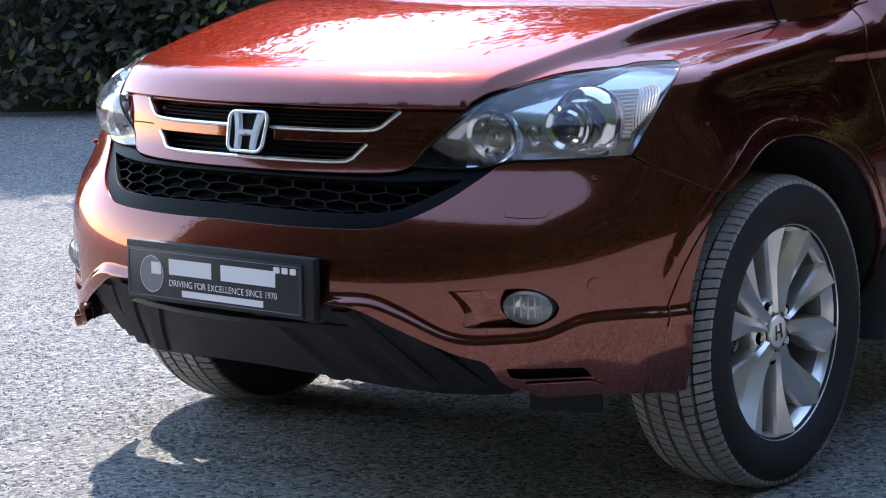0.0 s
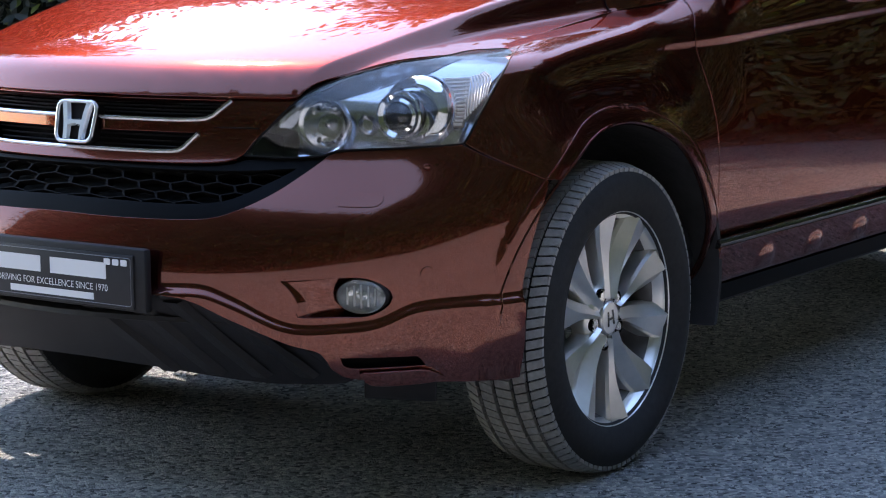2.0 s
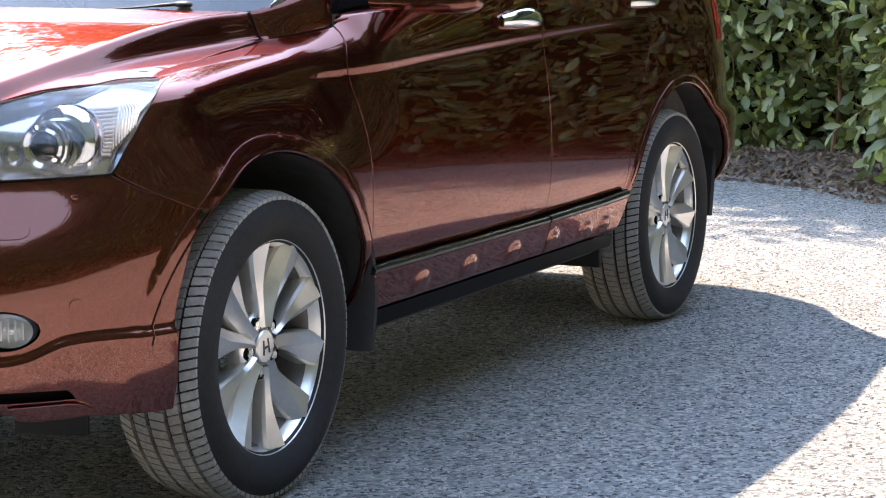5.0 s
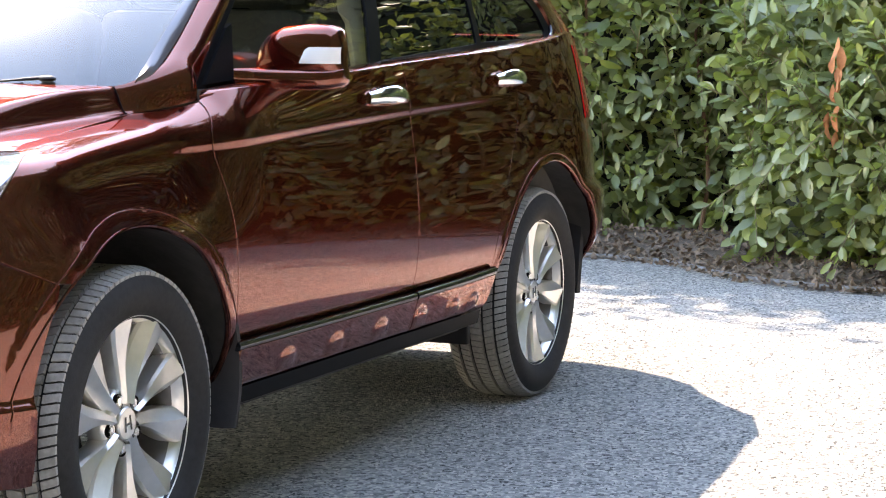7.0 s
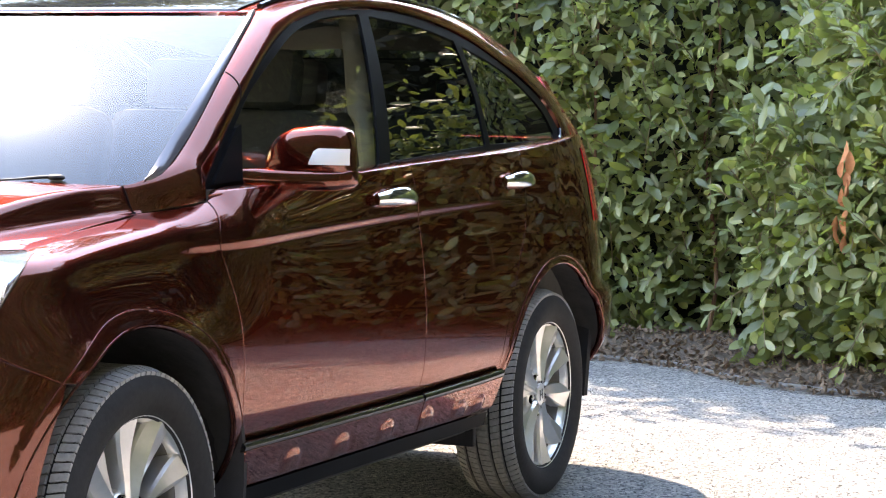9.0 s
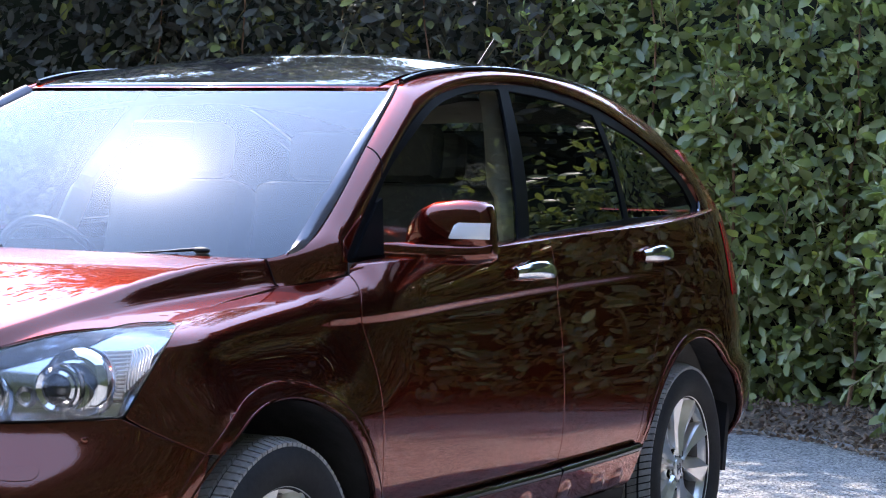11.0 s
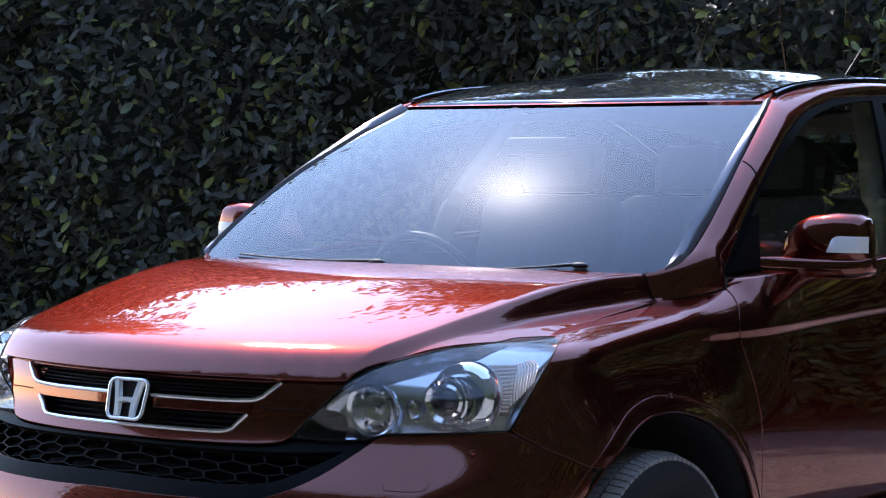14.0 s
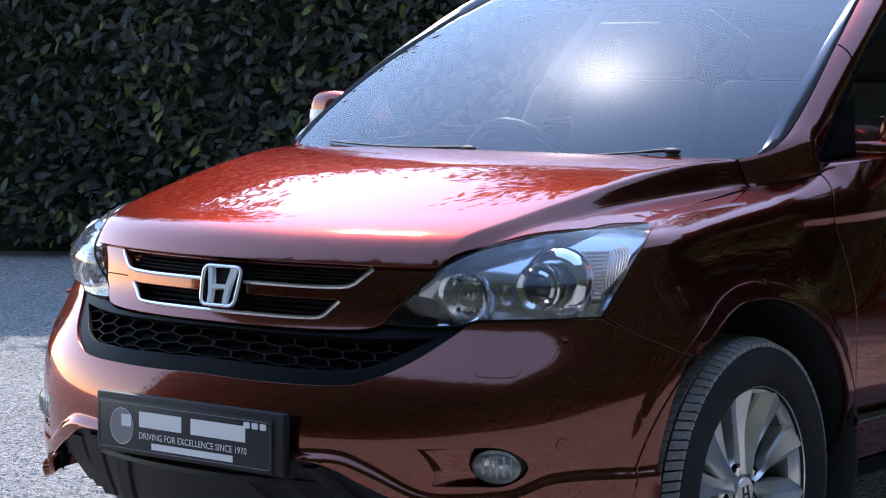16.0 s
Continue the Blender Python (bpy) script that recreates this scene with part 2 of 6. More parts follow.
# ---- car body surfaces: X to the car's left, Y to its rear, Z up ----
def lerp_table(v, table):
    """Smooth interpolation through (v, value) pairs."""
    if v <= table[0][0]:
        return table[0][1]
    for k in range(len(table) - 1):
        (a, fa), (b, fb) = table[k], table[k + 1]
        if v <= b:
            sa = (fb - table[k - 1][1]) / (b - table[k - 1][0]) if k else (fb - fa) / (b - a)
            sb = (table[k + 2][1] - fa) / (table[k + 2][0] - a) if k + 2 < len(table) else (fb - fa) / (b - a)
            h, t = b - a, (v - a) / (b - a)
            return (fa * (1 + 2 * t) + h * sa * t) * (1 - t) ** 2 + (fb * (3 - 2 * t) - h * sb * (1 - t)) * t * t
    return table[-1][1]


def smooth(a, b, v):
    if a > b:
        return 1 - smooth(b, a, v)
    t = min(1.0, max(0.0, (v - a) / (b - a)))
    return t * t * (3 - 2 * t)


FRONT_Y, REAR_Y = -0.2, 2.55
def arc_table(width, depth, power, steps=400):
    """Arc lengths along a quarter superellipse from its side to its end, with the unit coordinates."""
    rows, last, s = [], None, 0.0
    for k in range(steps + 1):
        th = math.pi / 2 * k / steps
        cx, cy = math.cos(th) ** (2 / power) if k < steps else 0.0, math.sin(th) ** (2 / power)
        if last:
            s += math.hypot((cx - last[0]) * width, (cy - last[1]) * depth)
        rows.append((s, cx, cy))
        last = (cx, cy)
    return rows
ARC_F = arc_table(0.9, 0.68, 2.0)
ARC_R = arc_table(0.9, 1.0, 3.4)
def unit_arc(table, s):
    lo, hi = 0, len(table) - 1
    if s >= table[hi][0]:
        return 0.0, 1.0
    while hi - lo > 1:
        mid = (lo + hi) // 2
        lo, hi = (mid, hi) if table[mid][0] <= s else (lo, mid)
    a, b = table[lo], table[hi]
    t = (s - a[0]) / (b[0] - a[0])
    return a[1] + (b[1] - a[1]) * t, a[2] + (b[2] - a[2]) * t
P_NOSE, P_TAIL = FRONT_Y - ARC_F[-1][0], REAR_Y + ARC_R[-1][0]

NOSE = [(0.15, -0.80), (0.30, -0.875), (0.45, -0.90), (0.53, -0.903), (0.60, -0.893), (0.68, -0.862), (0.78, -0.805), (0.88, -0.785), (0.95, -0.73), (1.00, -0.68)]
TAIL = [(0.15, 3.41), (0.35, 3.54), (0.60, 3.585), (0.80, 3.545), (1.00, 3.48), (1.20, 3.40), (1.60, 3.05)]
DROP = [(-0.9, 0.10), (-0.35, 0.155), (-0.1, 0.183), (0.16, 0.178), (0.22, 0.172), (0.275, 0.152), (0.35, 0.114), (0.41, 0.088), (0.5, 0.058), (0.65, 0.042), (2.6, 0.045), (3.3, 0.08)]
TOPZ = [(-0.9, 0.975), (-0.35, 0.968), (-0.1, 0.999), (0.16, 1.028), (0.22, 1.037), (0.275, 1.043), (0.35, 1.054), (0.41, 1.066), (0.46, 1.087), (0.6, 1.11), (2.6, 1.20), (3.3, 1.22)]
BULGE = [(-0.9, 2.0), (-0.35, 4.0), (0.3, 5.0), (0.7, 3.0), (1.0, 2.2), (3.3, 2.0)]
# front wing in section: out to the arch below, a steep wall above it, a tight shoulder at the bonnet seam
def flare(t):
    return 0.27 * smooth(0.0, 0.75, t) + 0.16 * t + 0.57 * t ** 18

CREASE = [(-0.2, 0.925), (0.35, 0.958), (0.73, 0.975), (1.47, 1.002), (2.13, 1.019), (2.5, 1.025)]
def half_width(y, z):
    x = 0.906
    if z < 0.74:
        x -= 0.030 * ((0.74 - z) / 0.38) ** 2
    if z < 0.58 and y > 0.3:
        x -= 0.012 * ((0.58 - z) / 0.09) ** 2
    if z > 0.74:
        t = max(0.0, (z - 0.74) / (lerp_table(y, TOPZ) - 0.74))
        wing = smooth(-0.62, -0.30, y) * (1 - smooth(0.24, 0.55, y))
        share = t ** lerp_table(y, BULGE) * (1 - wing)
        if wing:
            share += wing * flare(min(t, 1.03))
        x -= lerp_table(y, DROP) * share
    fade = smooth(-0.05, 0.50, y) * (1 - smooth(1.9, 2.5, y))
    x += 0.0085 * fade * (smooth(-0.013, 0.013, z - lerp_table(y, CREASE)) - 0.5)
    return x


LEDGE = [(-1.5, 0.506), (-1.245, 0.506), (-1.143, 0.507), (-1.078, 0.487), (-0.953, 0.437), (-0.829, 0.435), (-0.754, 0.442), (-0.656, 0.473), (-0.45, 0.474), (-0.3, 0.474)]
def body(p, z):
    """The point of the lower body at p along its outline (p is Y on the flank) and height z."""
    if p < FRONT_Y:
        cx, cy = unit_arc(ARC_F, FRONT_Y - p)
        y = FRONT_Y - (FRONT_Y - lerp_table(z, NOSE)) * cy
        cx = cx ** (1 - 0.25 * smooth(0.82, 0.62, z))
    elif p > REAR_Y:
        cx, cy = unit_arc(ARC_R, p - REAR_Y)
        y = REAR_Y + (lerp_table(z, TAIL) - REAR_Y) * cy
    else:
        cx, y = 1.0, p
    x = half_width(y, z) * cx
    if p < -0.3:
        out = 0.016 * (1 - smooth(-0.010, 0.012, z - lerp_table(p, LEDGE))) * smooth(-0.3, -0.4, p)
        x, y = x + out * cx ** 3, y - out * cy ** 3
    if p > 2.7:
        out = smooth(2.72, 3.08, p) * (0.013 + 0.034 * smooth(0.715, 0.672, z) * smooth(0.36, 0.52, z))
        x, y = x + out * (cx if p > REAR_Y else 1.0), y + out * smooth(3.0, 3.4, p)
    for wheel_y, r0 in ((-0.03, 0.462), (2.60, 0.455)):
        if abs(y - wheel_y) < 0.7 and p > -0.75:
            d = math.hypot(y - wheel_y, z - 0.356)
            x += 0.0055 * (1 - smooth(r0 + 0.010, r0 + 0.034, d)) * smooth(0.3, 0.4, z)
    return (x, y, z)


def front_body(p, z):
    """The nose, carried on over the middle to the car's right side."""
    if p < P_NOSE:
        x, y, z = body(2 * P_NOSE - p, z)
        return (-x, y, z)
    return body(p, z)


def rear_body(p, z):
    if p > P_TAIL:
        x, y, z = body(2 * P_TAIL - p, z)
        return (-x, y, z)
    return body(p, z)


def roof_z(x, y):
    centre = lerp_table(y, [(0.9, 1.560), (1.2, 1.628), (1.6, 1.664), (2.0, 1.672), (2.5, 1.655), (3.0, 1.60), (3.4, 1.51)])
    return centre - 0.075 * (abs(x) / 0.6) ** 2.4


SHOULDER = [(-0.80, 0.45), (-0.69, 0.535), (-0.60, 0.568), (-0.508, 0.593), (-0.412, 0.612), (-0.311, 0.632), (-0.145, 0.655), (0.07, 0.692), (0.2, 0.722)]
def hood_z(x, y):
    """Bonnet: a raised middle that falls over a soft shoulder to a flat margin along the seams."""
    back = 0.59 * (1 - math.sqrt(max(0.0, 1 - (x / 0.88) ** 2)))
    y2 = y - back * (1 - 0.5 * smooth(-0.4, 0.2, y))
    margin = lerp_table(y2, [(-0.83, 0.855), (-0.79, 0.898), (-0.74, 0.932), (-0.65, 0.966), (-0.45, 1.006), (-0.2, 1.043), (0.05, 1.072), (0.25, 1.094)])
    margin -= 0.02 * (x / 0.72) ** 2 * smooth(-0.5, 0.1, y) + 0.020 * smooth(0.54, 0.78, abs(x)) * smooth(-0.68, -0.35, y)
    y3 = y - back * (1 - 0.72 * smooth(-0.7, 0.1, y))
    middle = lerp_table(y3, [(-0.83, 0.845), (-0.80, 0.889), (-0.785, 0.916), (-0.765, 0.939), (-0.735, 0.957), (-0.68, 0.974), (-0.58, 0.997), (-0.45, 1.025), (-0.3, 1.056), (-0.15, 1.083), (0.0, 1.102), (0.1, 1.109), (0.25, 1.114)])
    middle -= 0.008 * (x / 0.6) ** 2 * smooth(-0.5, 0.0, y)
    edge = lerp_table(y, SHOULDER)
    return margin + (middle - margin) * (1 - smooth(edge - 0.036, edge, abs(x)))


def screen(u, v):
    """Windscreen: u from -1 (car's right) to 1, v from 0 (cowl) to 1 (roof)."""
    bow = v * (1 - v)
    fwd = (0.16 - 0.085 * v) * (1 - abs(u) ** 2.2)
    y = 0.25 + 0.742 * v - 0.235 * bow - fwd
    z = 1.106 + 0.428 * v - 0.015 * bow - fwd * (0.25 - 0.2 * v)
    return (u * (0.728 - 0.131 * v + 0.122 * bow), y, z)


def side_glass(y, z):
    """The glasshouse flank at y and height z."""
    low = 0.832 - 0.045 * smooth(1.0, 0.35, y) - 0.030 * smooth(2.2, 3.1, y)
    t = (z - 1.10) / 0.45
    return (low - 0.115 * t - 0.055 * t * t, y, z)


PADS = (0.700, 0.985, 1.270, 1.545, 1.80, 1.95)
def sill(y, z):
    """Painted sill moulding under the doors, with a row of shallow pads."""
    x = 0.902 - 0.030 * ((0.475 - z) / 0.11) - 0.02 * smooth(0.385, 0.355, z)
    for k in range(6):
        c = PADS[k]
        if abs(y - c) < 0.08:
            crown = 0.440 - 0.014 * ((y - c) / 0.05) ** 2
            x += 0.0075 * math.exp(-((y - c) / 0.046) ** 4) * (1 - smooth(crown - 0.024, crown + 0.010, z)) * smooth(0.36, 0.43, z)
    return (x, y, z)


# ---- mesh helpers ----
from mathutils.geometry import delaunay_2d_cdt


def mesh_object(name, me, mat, parent=None, label=""):
    ob = new(name, me)
    me.materials.append(mat)
    ob.parent = parent
    return tagged(ob, label)


def part(name, bm, mat, parent=None, label="", flat=False, sharp=40):
    """Links a bmesh as one mesh object under a thing or a part."""
    me = bpy.data.meshes.new(name)
    bmesh.ops.recalc_face_normals(bm, faces=bm.faces)
    if not flat:
        for f in bm.faces:
            f.smooth = True
        for e in bm.edges:
            if len(e.link_faces) == 2 and e.calc_face_angle(0) > radians(sharp):
                e.smooth = False
    bm.to_mesh(me)
    bm.free()
    return mesh_object(name, me, mat, parent, label)


def mesh_from(name, verts, faces, mat, parent=None, label="", smooth_faces=True):
    me = bpy.data.meshes.new(name)
    me.from_pydata(verts, [], faces)
    if smooth_faces:
        me.polygons.foreach_set("use_smooth", [True] * len(me.polygons))
    me.update()
    return mesh_object(name, me, mat, parent, label)


def spline(points, step):
    """Points along a smooth line through the given 2D or 3D points."""
    pts = [Vector(p) for p in points]
    if len(pts) == 2:
        n = max(1, math.ceil((pts[1] - pts[0]).length / step))
        return [pts[0].lerp(pts[1], k / n) for k in range(n + 1)]
    ext = [2 * pts[0] - pts[1]] + pts + [2 * pts[-1] - pts[-2]]
    out = [pts[0]]
    for k in range(1, len(ext) - 2):
        a, b, c, d = ext[k - 1:k + 3]
        n = max(1, math.ceil((c - b).length / step))
        for j in range(1, n + 1):
            t = j / n
            out.append(0.5 * (2 * b + (c - a) * t + (2 * a - 5 * b + 4 * c - d) * t * t + (3 * b - a - 3 * c + d) * t ** 3))
    return out


def loop(segments, step):
    """A closed outline of smooth segments that meet at corners."""
    out = []
    for k, seg in enumerate(segments):
        seg = list(seg) + [segments[(k + 1) % len(segments)][0]]
        out += spline(seg, step)[:-1]
    return out


def inside(poly, x, y):
    res, j = False, len(poly) - 1
    for i in range(len(poly)):
        if (poly[i][1] > y) != (poly[j][1] > y) and x < (poly[j][0] - poly[i][0]) * (y - poly[i][1]) / (poly[j][1] - poly[i][1]) + poly[i][0]:
            res = not res
        j = i
    return res


def normal_of(fn, u, v, out, h=0.002):
    a, b = Vector(fn(u + h, v)) - Vector(fn(u - h, v)), Vector(fn(u, v + h)) - Vector(fn(u, v - h))
    n = a.cross(b).normalized()
    return n * out


def panel(name, outline, fn, mat, parent, out=1, holes=(), step=0.03, depth=0.012, mirror=False, label="", offset=0.0, lines=()):
    """A sheet-metal skin cut to an outline in the surface's own coordinates, with a turned-in rim round its edges and holes."""
    rings = [list(outline)] + [list(h) for h in holes]
    pts, edges = [], []
    for ring in rings:
        b = len(pts)
        pts += [Vector((p[0], p[1])) for p in ring]
        edges += [(b + k, b + (k + 1) % len(ring)) for k in range(len(ring))]
    rim = np.array([(p[0], p[1]) for p in pts])
    lo, hi = rim.min(0), rim.max(0)
    nu, nv = max(2, int((hi[0] - lo[0]) / step)), max(2, int((hi[1] - lo[1]) / step))
    fine = np.array([(x, y) for line in lines for x, y in line]) if lines else None
    for i in range(1, nu):
        for j in range(1, nv):
            x, y = lo[0] + (hi[0] - lo[0]) * i / nu, lo[1] + (hi[1] - lo[1]) * j / nv
            if fine is not None and ((fine - (x, y)) ** 2).sum(1).min() < (0.55 * step) ** 2:
                continue
            if inside(rings[0], x, y) and not any(inside(h, x, y) for h in rings[1:]) and ((rim - (x, y)) ** 2).sum(1).min() > (0.45 * step) ** 2:
                pts.append(Vector((x, y)))
    for line in lines:
        for x, y in line:
            if inside(rings[0], x, y) and not any(inside(h, x, y) for h in rings[1:]) and ((rim - (x, y)) ** 2).sum(1).min() > 0.006 ** 2:
                pts.append(Vector((x, y)))
    co, _, tris, *_ = delaunay_2d_cdt(pts, edges, [], 0, 1e-6)
    keep = []
    for t in tris:
        cx, cy = sum(co[k][0] for k in t) / 3, sum(co[k][1] for k in t) / 3
        if inside(rings[0], cx, cy) and not any(inside(h, cx, cy) for h in rings[1:]):
            keep.append(tuple(t))
    sx = -1 if mirror else 1
    verts, norms = [], []
    for c in co:
        n = normal_of(fn, c[0], c[1], out)
        q = Vector(fn(c[0], c[1])) + n * offset
        verts.append(Vector((q.x * sx, q.y, q.z)))
        norms.append(Vector((n.x * sx, n.y, n.z)))
    faces = []
    for t in keep:
        a, b, c = (verts[k] for k in t)
        faces.append(t if (b - a).cross(c - a).dot(norms[t[0]]) > 0 else t[::-1])
    count = {}
    for t in faces:
        for k in range(3):
            e = (t[k], t[(k + 1) % 3])
            count[tuple(sorted(e))] = count.get(tuple(sorted(e)), 0) + 1
    rim_ids = {}
    border = [(t[k], t[(k + 1) % 3]) for t in faces for k in range(3) if count[tuple(sorted((t[k], t[(k + 1) % 3])))] == 1]
    if depth:
        side = {}
        for a, b in border:
            o = (verts[b] - verts[a]).cross(norms[a] + norms[b]).normalized()
            for k in (a, b):
                side[k] = side.get(k, Vector()) + o
        for k, o in side.items():
            o.normalize()
            rim_ids[k] = len(verts)
            verts += [verts[k] + o * 0.0012 - norms[k] * 0.0012, verts[k] + o * 0.0012 - norms[k] * depth]
            norms += [(norms[k] * 0.4 + o).normalized(), o]
        for a, b in border:
            ra, rb = rim_ids[a], rim_ids[b]
            faces += [(b, a, ra), (b, ra, rb), (rb, ra, ra + 1), (rb, ra + 1, rb + 1)]
    me = bpy.data.meshes.new(name)
    me.from_pydata(verts, [], faces)
    me.polygons.foreach_set("use_smooth", [True] * len(me.polygons))
    me.update()
    me.normals_split_custom_set_from_vertices([tuple(n) for n in norms])
    return mesh_object(name, me, mat, parent, label)


def add_box(bm, centre, size, turn=None, bevel=0.0):
    made = bmesh.ops.create_cube(bm, size=1)["verts"]
    bmesh.ops.scale(bm, vec=size, verts=made)
    if bevel:
        es = list({e for v in made for e in v.link_edges})
        made = list({v for f in bmesh.ops.bevel(bm, geom=es, offset=bevel, segments=2, profile=0.5, affect="EDGES")["faces"] for v in f.verts} | {v for v in made if v.is_valid})
    m = Matrix.Translation(centre) @ (turn if turn else Matrix.Identity(4))
    bmesh.ops.transform(bm, matrix=m, verts=made)
    return made


def revolve(bm, profile, segments, axis_to=None):
    """Turns a profile of (radius, along) pairs round the X axis."""
    rings = []
    for k in range(segments):
        a = 2 * math.pi * k / segments
        rings.append([bm.verts.new((x, r * math.cos(a), r * math.sin(a))) for r, x in profile])
    for k in range(segments):
        p, q = rings[k], rings[(k + 1) % segments]
        for j in range(len(profile) - 1):
            bm.faces.new((p[j], p[j + 1], q[j + 1], q[j]))
    return rings


def tube(bm, points, radius, sides=8, flat=1.0, caps=True, normal=None):
    """A round or flattened bar along a line; radius may be a list."""
    pts = [Vector(p) for p in points]
    rings = []
    for k, p in enumerate(pts):
        d = (pts[min(k + 1, len(pts) - 1)] - pts[max(k - 1, 0)]).normalized()
        up = Vector(normal) if normal else (Vector((0, 0, 1)) if abs(d.z) < 0.9 else Vector((1, 0, 0)))
        s = d.cross(up).normalized()
        u = s.cross(d).normalized()
        r = radius[k] if isinstance(radius, (list, tuple)) else radius
        rings.append([bm.verts.new(p + s * r * math.cos(2 * math.pi * j / sides) + u * r * flat * math.sin(2 * math.pi * j / sides)) for j in range(sides)])
    for a, b in zip(rings, rings[1:]):
        for j in range(sides):
            bm.faces.new((a[j], a[(j + 1) % sides], b[(j + 1) % sides], b[j]))
    if caps:
        bm.faces.new(rings[0][::-1])
        bm.faces.new(rings[-1])
    return rings


def loft(bm, rows, close=False):
    """A skin over rows of points of equal number."""
    vs = [[bm.verts.new(p) for p in row] for row in rows]
    for a, b in zip(vs, vs[1:]):
        n = len(a)
        for j in range(n if close else n - 1):
            bm.faces.new((a[j], a[(j + 1) % n], b[(j + 1) % n], b[j]))
    return vs


def thing(name, label, category, at=(0, 0, 0), group="", kind=""):
    ob = new(name)
    ob.empty_display_size = 0.1
    ob.location = at
    return tagged(ob, label, category, group, kind)


# ---- ground ----
def ground_sheet():
    bm = bmesh.new()
    xs = [-400, -120, -40, -14] + [-10 + 0.5 * k for k in range(41)] + [14, 40, 120, 400]
    ys = [-400, -120, -40, -14] + [-9 + 0.5 * k for k in range(37)] + [14, 40, 120, 400]
    grid = [[bm.verts.new((x, y, 0.014 + (0.010 * noise.noise(Vector((x * 0.6, y * 0.6, 3))) if abs(x) < 11 and -9 < y < 10 and not (-1.3 < x < 1.3 and -0.6 < y < 3.2) else 0.0))) for y in ys] for x in xs]
    for i in range(len(xs) - 1):
        for j in range(len(ys) - 1):
            bm.faces.new((grid[i][j], grid[i + 1][j], grid[i + 1][j + 1], grid[i][j + 1]))
    ob = part("ground", bm, GRAVEL)
    return tagged(ob, "pale grey gravel drive, loose limestone chippings", "gravel drive", kind="structure")


ground = ground_sheet()


# ---- planting bed with leaf litter and stone edging before the hedge ----
def bed_edge(x):
    return lerp_table(x, [(-6.0, 6.5), (-2.0, 6.85), (-0.3, 6.78), (0.1, 6.68), (0.6, 6.22), (1.15, 5.98), (2.5, 6.0), (6.0, 6.1)])


def bed():
    bm = bmesh.new()
    rows = []
    for i in range(121):
        x = -6 + 12 * i / 120
        y0 = bed_edge(x) + 0.05 * noise.noise(Vector((x * 3, 0, 1)))
        rows.append([(x, y0 + (9.2 - y0) * (j / 14) ** 1.4, 0.004 + 0.10 * smooth(0, 0.35, j / 14) + (0.03 * noise.noise(Vector((x * 4, j, 2))) if j else -0.01)) for j in range(15)])
    loft(bm, rows)
    return tagged(part("bed", bm, SOIL), "brown planting bed strewn with dry leaves", "planting bed", kind="structure")


bed()


def edging(x0, x1):
    bm = bmesh.new()
    rows = []
    for k in range(9):
        x = x0 + (x1 - x0) * k / 8
        y = bed_edge(x)
        h = 0.034 + 0.008 * noise.noise(Vector((x * 5, 2, 2)))
        rows.append([(x, y - 0.035, -0.02), (x, y - 0.033, h - 0.008), (x, y - 0.024, h), (x, y + 0.014, h), (x, y + 0.022, h - 0.008), (x, y + 0.024, -0.02)])
    vs = loft(bm, rows)
    bm.faces.new(vs[0])
    bm.faces.new(vs[-1][::-1])
    return tagged(part("edging_stone", bm, KERB, sharp=35), "grey concrete edging stone sunk beside the planting bed", "edging stone", group="edging stones")


for x0, x1 in ((-1.5, -0.72), (-0.70, 0.0), (0.02, 0.62), (0.64, 1.30), (1.32, 2.1), (2.12, 2.9)):
    edging(x0, x1)


def litter():
    """Dry leaves and scraps of bark over the bed and its edge."""
    rng = random.Random(5)
    verts, faces = [], []
    for k in range(9000):
        x = rng.uniform(-3.0, 4.0)
        y = bed_edge(x) + abs(rng.gauss(0, 0.5)) - 0.12
        z = 0.004 + 0.10 * smooth(0, 0.35, ((max(0.0, y - bed_edge(x))) / (9.2 - bed_edge(x))) ** (1 / 1.4)) + rng.uniform(0.012, 0.035)
        s, a = rng.uniform(0.008, 0.028), rng.uniform(0, 6.28)
        t = Matrix.Rotation(a, 3, "Z") @ Matrix.Rotation(rng.gauss(0, 0.5), 3, "X")
        b = len(verts)
        for q in ((-0.35, -1, 0.1), (0.35, -0.6, -0.1), (0.4, 0.5, 0.15), (0, 1, 0), (-0.45, 0.3, 0.0)):
            verts.append(Vector((x, y, z)) + t @ Vector(q) * s)
        faces.append(tuple(range(b, b + 5)))
    ob = mesh_from("leaf_litter", verts, faces, DRY_LEAF, smooth_faces=False)
    tagged(ob, "scattered dry brown leaves on the planting bed", "leaf litter", kind="stuff")


litter()


